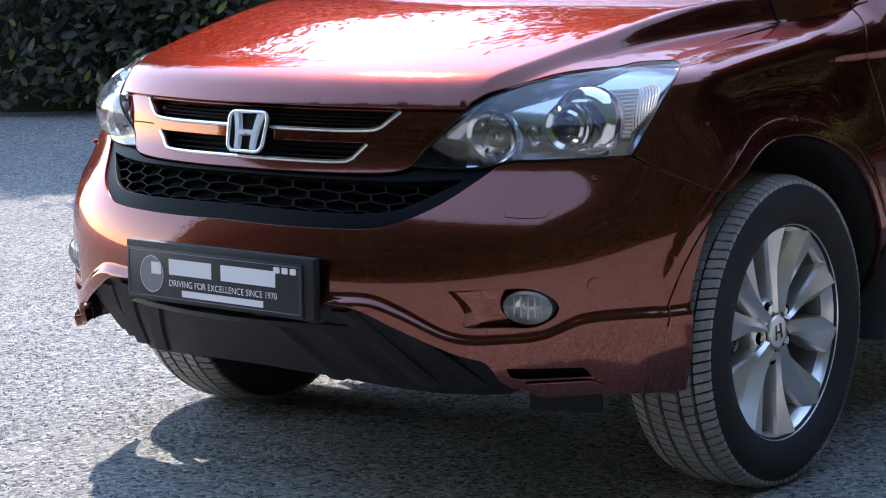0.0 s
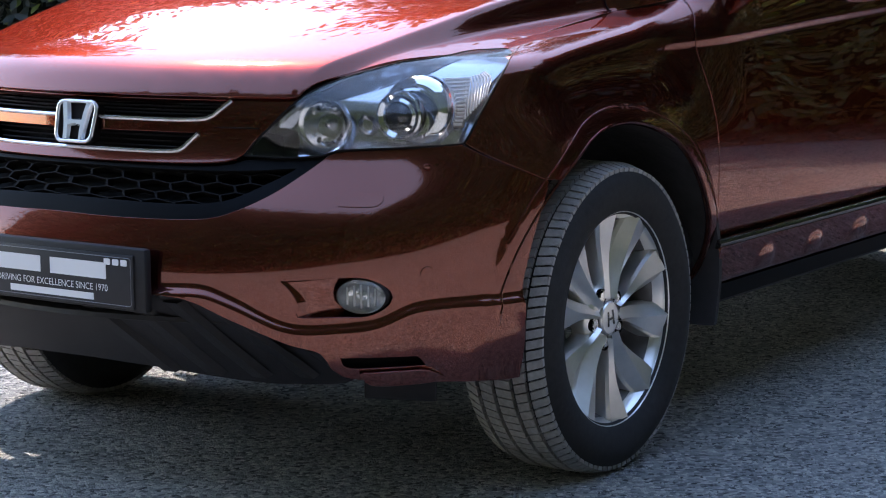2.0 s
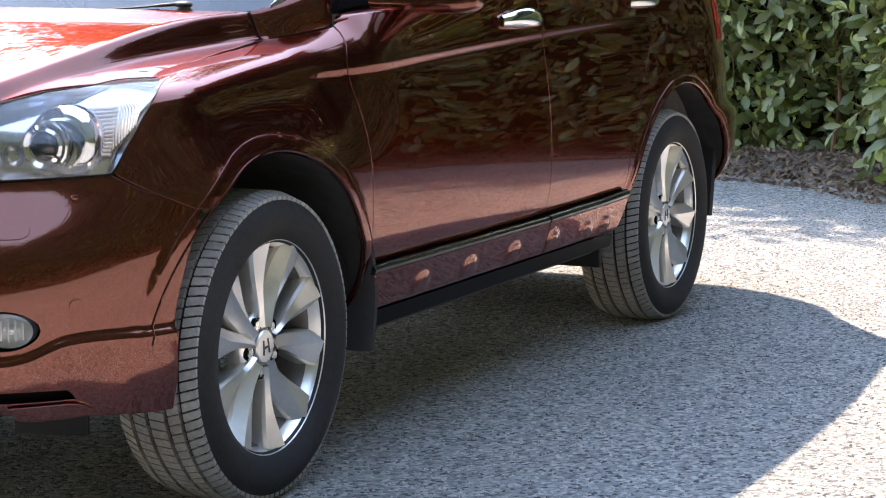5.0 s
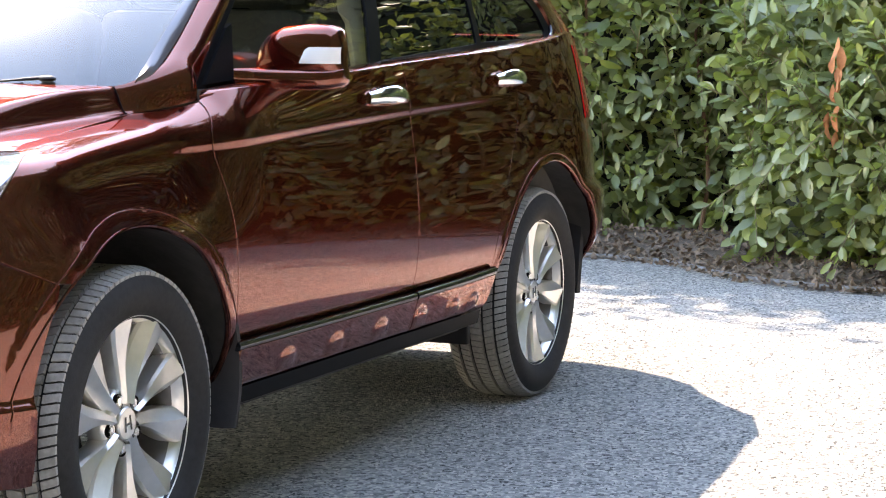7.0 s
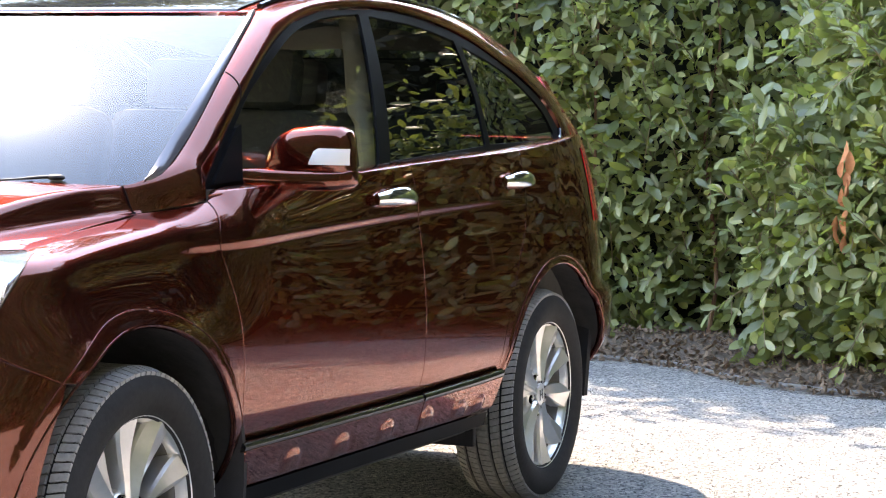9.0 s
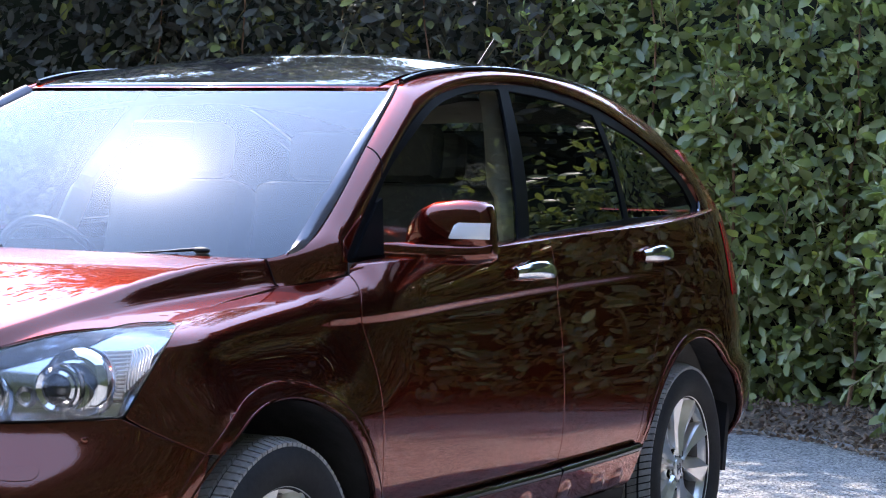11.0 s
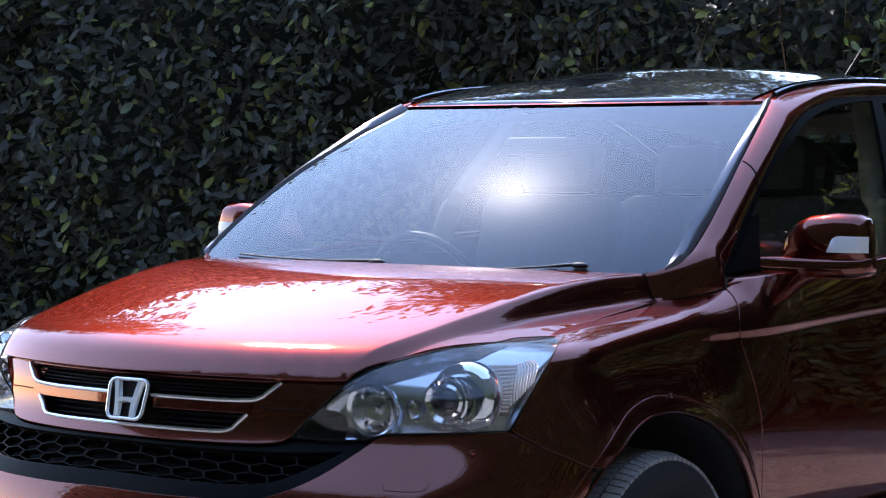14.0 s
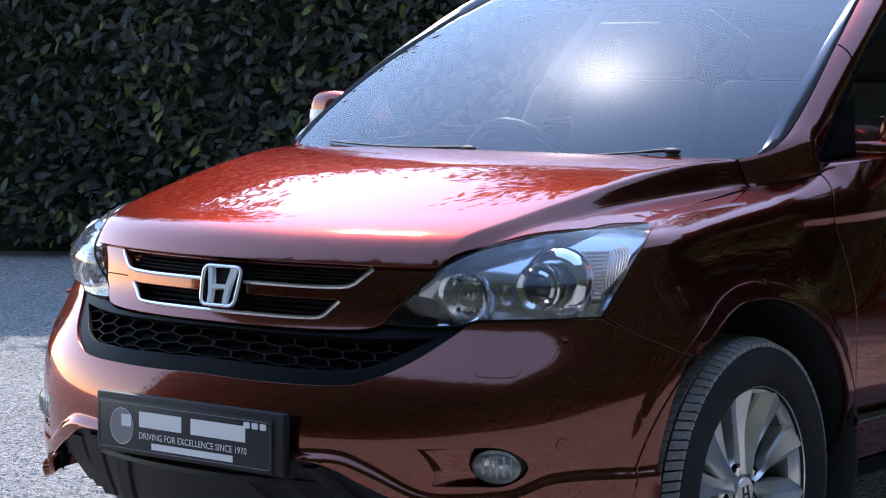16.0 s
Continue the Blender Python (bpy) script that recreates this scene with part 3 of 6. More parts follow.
def chippings(count):
    """Loose stones lying on the drive before and beside the car."""
    rs = np.random.RandomState(17)
    x, y = rs.uniform(-2.6, 3.0, count), rs.uniform(-2.8, 6.0, count)
    keep = ~((np.abs(np.abs(x) - 0.77) < 0.13) & ((np.abs(y) < 0.16) | (np.abs(y - 2.62) < 0.16)))
    x, y = x[keep], y[keep]
    n = len(x)
    flat = (np.abs(x) < 1.3) & (y > -0.6) & (y < 3.2)
    z = np.array([0.014 if f else 0.014 + 0.010 * noise.noise(Vector((a * 0.6, b * 0.6, 3))) for a, b, f in zip(x, y, flat)])
    base = np.array([(1, 0, 0), (0, 1, 0), (-1, 0, 0), (0, -1, 0), (0.1, 0.1, 0.75), (0, 0, -0.5)])
    size = rs.uniform(0.0025, 0.0052, (n, 1, 1)) * rs.uniform(0.7, 1.3, (n, 6, 3))
    ang = rs.uniform(0, 6.283, n)
    v = base[None] * size
    c, s = np.cos(ang)[:, None], np.sin(ang)[:, None]
    px, py = v[:, :, 0] * c - v[:, :, 1] * s, v[:, :, 0] * s + v[:, :, 1] * c
    verts = np.stack([px + x[:, None], py + y[:, None], v[:, :, 2] + z[:, None] + 0.001], 2).reshape(-1, 3)
    tri = np.array([(0, 1, 4), (1, 2, 4), (2, 3, 4), (3, 0, 4), (1, 0, 5), (2, 1, 5), (3, 2, 5), (0, 3, 5)])
    faces = (tri[None] + 6 * np.arange(n)[:, None, None]).reshape(-1, 3)
    ob = mesh_from("loose_chippings", verts.tolist(), faces.tolist(), STONE, smooth_faces=False)
    tagged(ob, "loose pale grey limestone chippings on the drive", "gravel", kind="stuff")


chippings(60000)


# ---- the car: skin panels ----
car = thing("car", "copper-red metallic estate car parked on gravel, front wheels turned slightly", "car")


def both_sides(name, outline, fn, mat, out=1, **kw):
    """The same panel on the car's left and, mirrored, on its right."""
    return [panel(name, outline, fn, mat, car, out, mirror=m, **kw) for m in (False, True)]


def arch(centre, radius, a0, a1, n=26):
    """Points of a wheel arch from angle a0 to a1, degrees from the rear over the top."""
    return [(centre[0] + radius * math.cos(radians(a0 + (a1 - a0) * k / n)), centre[1] + radius * math.sin(radians(a0 + (a1 - a0) * k / n))) for k in range(n + 1)]


def beside(table, a, b, offsets, step=0.02):
    """Lines along a feature of the surface, for a finer skin there."""
    n = int((b - a) / step)
    return [[(a + (b - a) * k / n, lerp_table(a + (b - a) * k / n, table) + d) for k in range(n + 1)] for d in offsets]


CREASE_LINES = beside(CREASE, -0.15, 2.5, (-0.015, -0.008, 0.0, 0.008, 0.015))
ledge_half = beside(LEDGE, P_NOSE, -0.40, (-0.012, -0.005, 0.002, 0.009, 0.016), 0.012)
def arch_lines(centre, radius):
    return [arch(centre, radius + d, -15, 195, 70) for d in (0.010, 0.017, 0.024, 0.031, 0.038, 0.046)]


ARCH_LINES = arch_lines((-0.03, 0.355), 0.450)
LEDGE_LINES = ledge_half + [[(2 * P_NOSE - p, z) for p, z in row] for row in ledge_half]


def folded(half, middle):
    """A closed outline from its half: the other half is the mirror image about the middle."""
    return half + [Vector((2 * middle - p[0], p[1])) for p in half[::-1][1:-1]]


# front bumper
half = spline([(P_NOSE, 0.500), (-1.245, 0.499), (-1.16, 0.488), (-1.08, 0.455), (-0.95, 0.405), (-0.877, 0.385), (-0.825, 0.335), (-0.644, 0.316), (-0.44, 0.300)], 0.025)[:-1]
half += spline([(-0.44, 0.300), (-0.400, 0.300)], 0.02)[:-1]
half += spline([(-0.400, 0.300), (-0.400, 0.361), (-0.408, 0.477), (-0.385, 0.60), (-0.350, 0.704)], 0.02)[:-1]
half += spline([(-0.352, 0.709), (-0.483, 0.756), (-0.568, 0.792)], 0.02)[:-1]
half += spline([(-0.568, 0.792), (-0.69, 0.787), (-0.82, 0.783), (-0.856, 0.777)], 0.02)[:-1]
GRILLE_EDGE = [(-0.860, 0.775), (-0.896, 0.752), (-0.99, 0.703), (-1.10, 0.663), (-1.178, 0.650), (-1.353, 0.646), (P_NOSE, 0.648)]
half += spline(GRILLE_EDGE, 0.025)
fog_hole = loop([[(-0.972, 0.534), (-0.90, 0.537), (-0.846, 0.540), (-0.778, 0.537), (-0.722, 0.510), (-0.722, 0.482), (-0.770, 0.459), (-0.841, 0.458), (-0.931, 0.459), (-0.928, 0.480), (-0.945, 0.510)]], 0.015)
vent_hole = loop([[(-0.835, 0.375), (-0.74, 0.374), (-0.660, 0.372)], [(-0.652, 0.366), (-0.640, 0.352)], [(-0.642, 0.350), (-0.72, 0.350), (-0.815, 0.352)]], 0.015)
across = lambda ring: [Vector((2 * P_NOSE - p[0], p[1])) for p in ring]
panel("front_bumper", folded(half, P_NOSE), front_body, PAINT, car, 1, holes=(fog_hole, across(fog_hole), vent_hole, across(vent_hole)), step=0.014, lines=LEDGE_LINES + ARCH_LINES + [[(2 * P_NOSE - p, z) for p, z in row] for row in ARCH_LINES])

# front fenders
FRONT_ARCH, REAR_ARCH = ((-0.03, 0.355), 0.450), ((2.60, 0.36), 0.443)
outline = spline([(-0.357, 0.714), (-0.483, 0.761), (-0.560, 0.797)], 0.02)[:-1] + spline([(-0.557, 0.7975), (-0.5131, 0.8439), (-0.4848, 0.8685), (-0.4575, 0.892), (-0.4342, 0.9134), (-0.4067, 0.9371), (-0.385, 0.9485), (-0.355, 0.9585), (-0.315, 0.9669), (-0.274, 0.9742)], 0.02)[:-1]
outline += spline([(-0.264, 0.979), (-0.155, 0.993), (-0.0507, 1.0062), (0.067, 1.0197), (0.1835, 1.034), (0.275, 1.042), (0.35, 1.053), (0.385, 1.061)], 0.02)[:-1]
outline += spline([(0.385, 1.060), (0.362, 1.02), (0.346, 0.958), (0.397, 0.767), (0.413, 0.631), (0.420, 0.49), (0.424, 0.36)], 0.02)[:-1]
outline += [Vector(p) for p in arch(*FRONT_ARCH, 1, 128)]
TOP_LINES = beside(TOPZ, -0.40, 0.70, (-0.002, -0.005, -0.009, -0.014, -0.020, -0.028, -0.038), 0.012)
both_sides("front_fender", outline, body, PAINT, step=0.014, lines=CREASE_LINES + ARCH_LINES + TOP_LINES)

# doors
def door_outline(front, rear, bottom, top):
    return spline(front, 0.025)[:-1] + spline(bottom, 0.03)[:-1] + spline(rear, 0.025)[:-1] + spline(top, 0.03)[:-1]


gap = 0.005
front_edge = [(0.392, 1.064), (0.362 + gap, 1.02), (0.346 + gap, 0.958), (0.397 + gap, 0.767), (0.413 + gap, 0.631), (0.420 + gap, 0.491)]
mid_edge = [(1.499, 0.487), (1.502, 0.60), (1.498, 0.709), (1.457, 0.997), (1.428, 1.136)]
front_door = door_outline(front_edge, mid_edge, [front_edge[-1], mid_edge[0]], [mid_edge[-1], (1.0, 1.116), (0.50, 1.091), (0.43, 1.077), front_edge[0]])
mid_back = [(1.428 + gap, 1.138), (1.457 + gap, 0.997), (1.498 + gap, 0.709), (1.502 + gap, 0.60), (1.499 + gap, 0.487)]
rear_edge = [(2.118, 0.487), (2.135, 0.60), (2.23, 0.82), (2.31, 0.98), (2.30, 1.174)]
rear_door = door_outline(mid_back, rear_edge, [mid_back[-1], rear_edge[0]], [rear_edge[-1], mid_back[0]])
FRONT_DOORS = both_sides("front_door", front_door, body, PAINT, step=0.02, lines=CREASE_LINES + TOP_LINES)
REAR_DOORS = both_sides("rear_door", rear_door, body, PAINT, step=0.02, lines=CREASE_LINES)

# rear quarters, rear bumper, tailgate
quarter = spline([(2.30 + gap, 1.174), (2.31 + gap, 0.98), (2.23 + gap, 0.82), (2.135 + gap, 0.60), (2.118 + gap, 0.44), (2.142, 0.40)], 0.025)[:-1]
quarter += [Vector(p) for p in arch(*REAR_ARCH, 172, 38)]
quarter += spline([(3.05, 0.655), (3.3, 0.672), (3.6, 0.672)], 0.03)[1:-1] + spline([(3.6, 0.672), (3.6, 1.215)], 0.03)[:-1] + spline([(3.6, 1.215), (3.1, 1.225), (2.7, 1.200), (2.30 + gap, 1.174)], 0.03)[:-1]
both_sides("rear_quarter", quarter, body, PAINT, step=0.022, lines=arch_lines((2.60, 0.36), 0.443))
half = [Vector(p) for p in arch(*REAR_ARCH, -9, 37, 12)] + spline([(2.975, 0.640), (3.05, 0.650), (3.3, 0.667), (3.6, 0.667), (P_TAIL, 0.667)], 0.03)[1:]
half += [Vector((P_TAIL, 0.30)), Vector((3.6, 0.30)), Vector((3.2, 0.30))]
both_sides("rear_bumper", half, body, PAINT, step=0.03)
both_sides("tailgate", loop([[(3.605, 0.676), (P_TAIL, 0.676)], [(P_TAIL, 0.676), (P_TAIL, 1.215)], [(P_TAIL, 1.215), (3.605, 1.215)], [(3.605, 1.215), (3.605, 0.676)]], 0.04), body, PAINT, step=0.04)

# bonnet
def bonnet_front(x):
    return -0.797 + 0.59 * (1 - math.sqrt(1 - (x / 0.88) ** 2))


bonnet_half = [Vector((0.508 * k / 40, bonnet_front(0.508 * k / 40))) for k in range(40)]
bonnet_half += spline([(0.508, bonnet_front(0.508)), (0.543, -0.636), (0.596, -0.531), (0.672, -0.376), (0.720, -0.262)], 0.02)[:-1]
bonnet_half += spline([(0.722, -0.262), (0.722, -0.15), (0.721, -0.035), (0.724, 0.10), (0.728, 0.205)], 0.02)[:-1]
bonnet_half += spline([(0.728, 0.205), (0.69, 0.200)], 0.01)[:-1] + spline([(0.69, 0.200), (0.645, 0.182), (0.60, 0.152), (0.35, 0.090), (0.0, 0.065)], 0.025)
BONNET = bonnet_half + [Vector((-p[0], p[1])) for p in bonnet_half[::-1][1:-1]]
panel("bonnet", BONNET, lambda x, y: (x, y, hood_z(x, y)), PAINT, car, 1, step=0.022, lines=[[(s * (lerp_table(y, SHOULDER) - d), y) for y in [-0.70 + 0.011 * k for k in range(84)]] for d in (0.0, 0.005, 0.011, 0.017, 0.023, 0.029, 0.036) for s in (1, -1)])


# roof skin, cant rails with front and rear pillars
def edge_a(k):
    """Inner edge of the pillar and cant rail: windscreen side, roof gutter, tailgate side."""
    return [(0.690, 0.202, hood_z(0.690, 0.202)), (0.716, 0.243, 1.106), (0.741, 0.29, 1.124), (0.733, 0.40, 1.187), (0.720, 0.51, 1.262), (0.693, 0.65, 1.354), (0.661, 0.80, 1.443), (0.632, 0.92, 1.506), (0.606, 1.03, 1.552), (0.606, 1.25, 1.592), (0.610, 1.65, 1.622), (0.605, 2.1, 1.618), (0.590, 2.5, 1.588), (0.565, 2.85, 1.535), (0.60, 3.05, 1.45), (0.66, 3.17, 1.34), (0.70, 3.24, 1.215)][k]


EDGE_B = [(0.36, 1.085), (0.486, 1.198), (0.625, 1.294), (0.815, 1.408), (1.005, 1.494), (1.233, 1.553), (1.57, 1.586), (1.854, 1.589), (2.253, 1.546), (2.625, 1.449), (2.84, 1.370), (2.96, 1.300), (3.005, 1.215)]
A_CURVE = [v for v in spline([edge_a(k) for k in range(17)], 0.03)]


def ahead(p):
    """Outline points of the front side window, set back where the glasshouse narrows towards the front."""
    y = p[0]
    for _ in range(5):
        y = p[0] + 1.22 * (0.045 * smooth(1.0, 0.35, y) - 0.010 * smooth(0.5, 0.3, p[0]))
    return (y, p[1])


EDGE_B = [ahead(p) for p in EDGE_B]
B_CURVE = spline([(0.727, 0.206, hood_z(0.727, 0.206) + 0.002), (body(0.275, 1.043)[0] - 0.004, 0.275, 1.044), (body(0.34, 1.053)[0] - 0.004, 0.34, 1.055), (body(0.395, 1.064)[0] - 0.008, 0.395, 1.067), side_glass(*ahead((0.362, 1.092)))] + [side_glass(y, z) for y, z in EDGE_B[1:]], 0.02)


def at_share(curve, t):
    """The point at share t of a line's length."""
    lens = [0.0]
    for a, b in zip(curve, curve[1:]):
        lens.append(lens[-1] + (b - a).length)
    want = t * lens[-1]
    for k in range(len(curve) - 1):
        if want <= lens[k + 1] + 1e-9:
            return curve[k].lerp(curve[k + 1], (want - lens[k]) / max(1e-9, lens[k + 1] - lens[k]))
    return curve[-1]


def share_at(curve, y):
    """The share of a line's length at which it has come to y."""
    return next(k / 400 for k in range(401) if at_share(curve, k / 400).y >= y)


ROOF_A, ROOF_B = share_at(A_CURVE, 1.03), share_at(A_CURVE, 2.72)


def cant_rail(side):
    """Pillar and roof rail; at its foot it carries on the bonnet's raised edge as a steep wall down to the wing."""
    bm = bmesh.new()
    rows = []
    lead = share_at(B_CURVE, 0.40)
    for k in range(181):
        t = k / 180
        a = at_share(A_CURVE, t)
        b = at_share(B_CURVE, t + (lead - 0.062) * math.sin(math.pi * min(1.0, t / 0.30)) if t < 0.30 else t)
        foot = 1 - smooth(0.0, 0.13, t)
        row = []
        for j in range(19):
            s = j / 18
            flat, fall = 1 - (1 - s) ** (1.6 + 0.5 * foot), s ** (1.25 + 0.9 * foot)
            q = Vector((a.x + (b.x - a.x) * flat, a.y + (b.y - a.y) * s, a.z + (b.z - a.z) * fall))
            q += Vector((0.008, 0, 0.003)) * math.sin(math.pi * s) * (1 - foot)
            hx, hy = 0.688 + 0.039 * s, 0.203 + 0.004 * s
            q = Vector((hx, hy, hood_z(hx, hy) - 0.0005)).lerp(q, smooth(0.0, 0.05, t))
            row.append((q.x * side, q.y, q.z))
        inner = b - Vector((0.03, 0, 0))
        fill = 1 - smooth(0.0, 0.06, t)
        rows.append([((a.x - 0.012 - 0.05 * fill) * side, a.y + 0.02 * fill, a.z - 0.014 - 0.010 * fill), ((a.x - 0.008 - 0.012 * fill) * side, a.y + 0.006 * fill, a.z - 0.003)] + row + [(inner.x * side, inner.y, inner.z - 0.004)])
    loft(bm, rows)
    rail = part("cant_rail", bm, PAINT, car, sharp=50)
    # joint at the pillar's foot
    bm = bmesh.new()
    tube(bm, [Vector(p) + Vector((side * 0.0008, 0, 0.0006)) for p in rows[31][3:-1]], 0.0016, 6)
    part("joint", bm, SHUT_LINE, rail)
    bm = bmesh.new()
    tube(bm, [(side * (0.690 + 0.036 * k / 12), 0.203, hood_z(0.690 + 0.036 * k / 12, 0.203) + 0.0006) for k in range(13)], 0.0018, 6)
    part("joint", bm, SHUT_LINE, rail)
    return rail


for side in (1, -1):
    cant_rail(side)


def roof_skin():
    bm = bmesh.new()
    rows = []
    for k in range(61):
        t = ROOF_A + (ROOF_B - ROOF_A) * k / 60
        a = at_share(A_CURVE, t)
        hx = a.x - 0.012
        fwd = 0.085 * max(0.0, 1 - k / 12) ** 1.5
        back = 0.10 * max(0.0, (k - 46) / 14) ** 1.5
        row = []
        for j in range(33):
            u = -1 + 2 * j / 32
            crown = 0.046 * (1 - abs(u) ** 2.3) * smooth(-0.05, 0.35, k / 60)
            y = a.y - (fwd - back) * (1 - u * u)
            q = Vector((u * hx, y, a.z + 0.004 + crown))
            f = Vector(screen(u * 0.99, 1.0)) + Vector((0, 0.004, 0.006))
            row.append(f.lerp(q, smooth(0, 9, k)))
        rows.append(row)
    loft(bm, rows)
    roof = part("roof", bm, PAINT, car)
    # fixed pane of dark glass let into the roof
    bm = bmesh.new()
    pane = [[Vector(p) + Vector((0, 0, 0.0045)) for p in row[1:-1]] for row in rows[2:47]]
    loft(bm, [[p - Vector((0, 0.004, 0.006)) for p in pane[0]]] + pane + [[p + Vector((0, 0.004, -0.006)) for p in pane[-1]]])
    part("roof_glass", bm, DARK_GLASS, roof, "dark tinted roof glass")
    return roof


roof_skin()


def glass_sheet(name, fn, nu, nv, mat, parent=car, label="", u=(-1, 1), v=(0, 1), thick=0.004):
    bm = bmesh.new()
    rows = [[fn(u[0] + (u[1] - u[0]) * i / nu, v[0] + (v[1] - v[0]) * j / nv) for i in range(nu + 1)] for j in range(nv + 1)]
    loft(bm, rows)
    ob = part(name, bm, mat, parent, label)
    ob.visible_shadow = False
    return ob


glass_sheet("windscreen", screen, 48, 24, SCREEN, label="laminated glass windscreen, sky mirrored in it", u=(-0.988, 0.988), v=(0.0, 0.99))
rear_glass = lambda u, v: (u * (0.66 - 0.10 * v), 3.30 - 0.24 * v + 0.08 * (1 - u * u), 1.22 + 0.27 * v)
back_pane = glass_sheet("rear_window", rear_glass, 16, 8, PRIVACY)
if back_pane.data.polygons[0].normal.y > 0:
    back_pane.data.flip_normals()

# shoulder ledge between the doors' tops and the glass
BELT = [(0.34, 1.062), (0.47, 1.085), (1.06, 1.117), (1.55, 1.141), (2.26, 1.172), (2.73, 1.197), (3.05, 1.217)]
for side in (1, -1):
    bm = bmesh.new()
    rows = []
    for k in range(61):
        y = 0.34 + 2.72 * k / 60
        z = lerp_table(y, BELT)
        a, g = Vector(body(y, z)), Vector(side_glass(y, z + 0.012))
        rows.append([(side * q[0], q[1], q[2]) for q in ((a.x - 0.004, a.y, z - 0.012), (a.x - 0.002, a.y, z + 0.001), (a.x - 0.012, a.y, z + 0.006), (g.x + 0.004, g.y, z + 0.010), (g.x - 0.02, g.y, z + 0.004))])
    loft(bm, rows)
    part("shoulder", bm, PAINT, car)

# side windows and their black surrounds
front_glass = loop([[ahead(p) for p in ((0.40, 1.103), (0.59, 1.250), (0.748, 1.350), (1.026, 1.476), (1.257, 1.536), (1.545, 1.567))], [(1.552, 1.563), (1.45, 1.36), (1.345, 1.141)], [(1.338, 1.139), (0.85, 1.115)]], 0.03)
rear_glass2 = loop([[(1.425, 1.147), (1.52, 1.34), (1.615, 1.563)], [(1.625, 1.565), (1.94, 1.552), (2.208, 1.519)], [(2.211, 1.514), (2.210, 1.36), (2.180, 1.195)], [(2.175, 1.189), (1.8, 1.168)]], 0.03)
quarter_glass = loop([[(2.255, 1.504), (2.601, 1.426), (2.835, 1.321), (2.905, 1.235)], [(2.905, 1.224), (2.82, 1.208), (2.22, 1.194)], [(2.218, 1.198), (2.245, 1.36)]], 0.03)
surround = loop([[ahead(p) for p in ((0.355, 1.087), (0.486, 1.194), (0.742, 1.363), (1.005, 1.490))] + [ (1.233, 1.549), (1.44, 1.572), (1.854, 1.584), (2.253, 1.541), (2.625, 1.444), (2.873, 1.345), (2.985, 1.225)], [(2.98, 1.212), (2.42, 1.180), (1.675, 1.147), (1.162, 1.122), ahead((0.506, 1.087))]], 0.03)
for m in (False, True):
    frame_part = panel("window_surround", surround, side_glass, SURROUND, car, 1, holes=(front_glass, rear_glass2, quarter_glass), mirror=m, offset=-0.004, step=0.05)
    for nm, ol, mt in (("front_side_window", front_glass, SIDE), ("rear_side_window", rear_glass2, PRIVACY), ("quarter_window", quarter_glass, PRIVACY)):
        w = panel(nm, ol, side_glass, mt, car, -1 if m else 1, mirror=m, offset=0.008 if m else -0.008, depth=0.0, step=0.05)
        w.visible_shadow = False


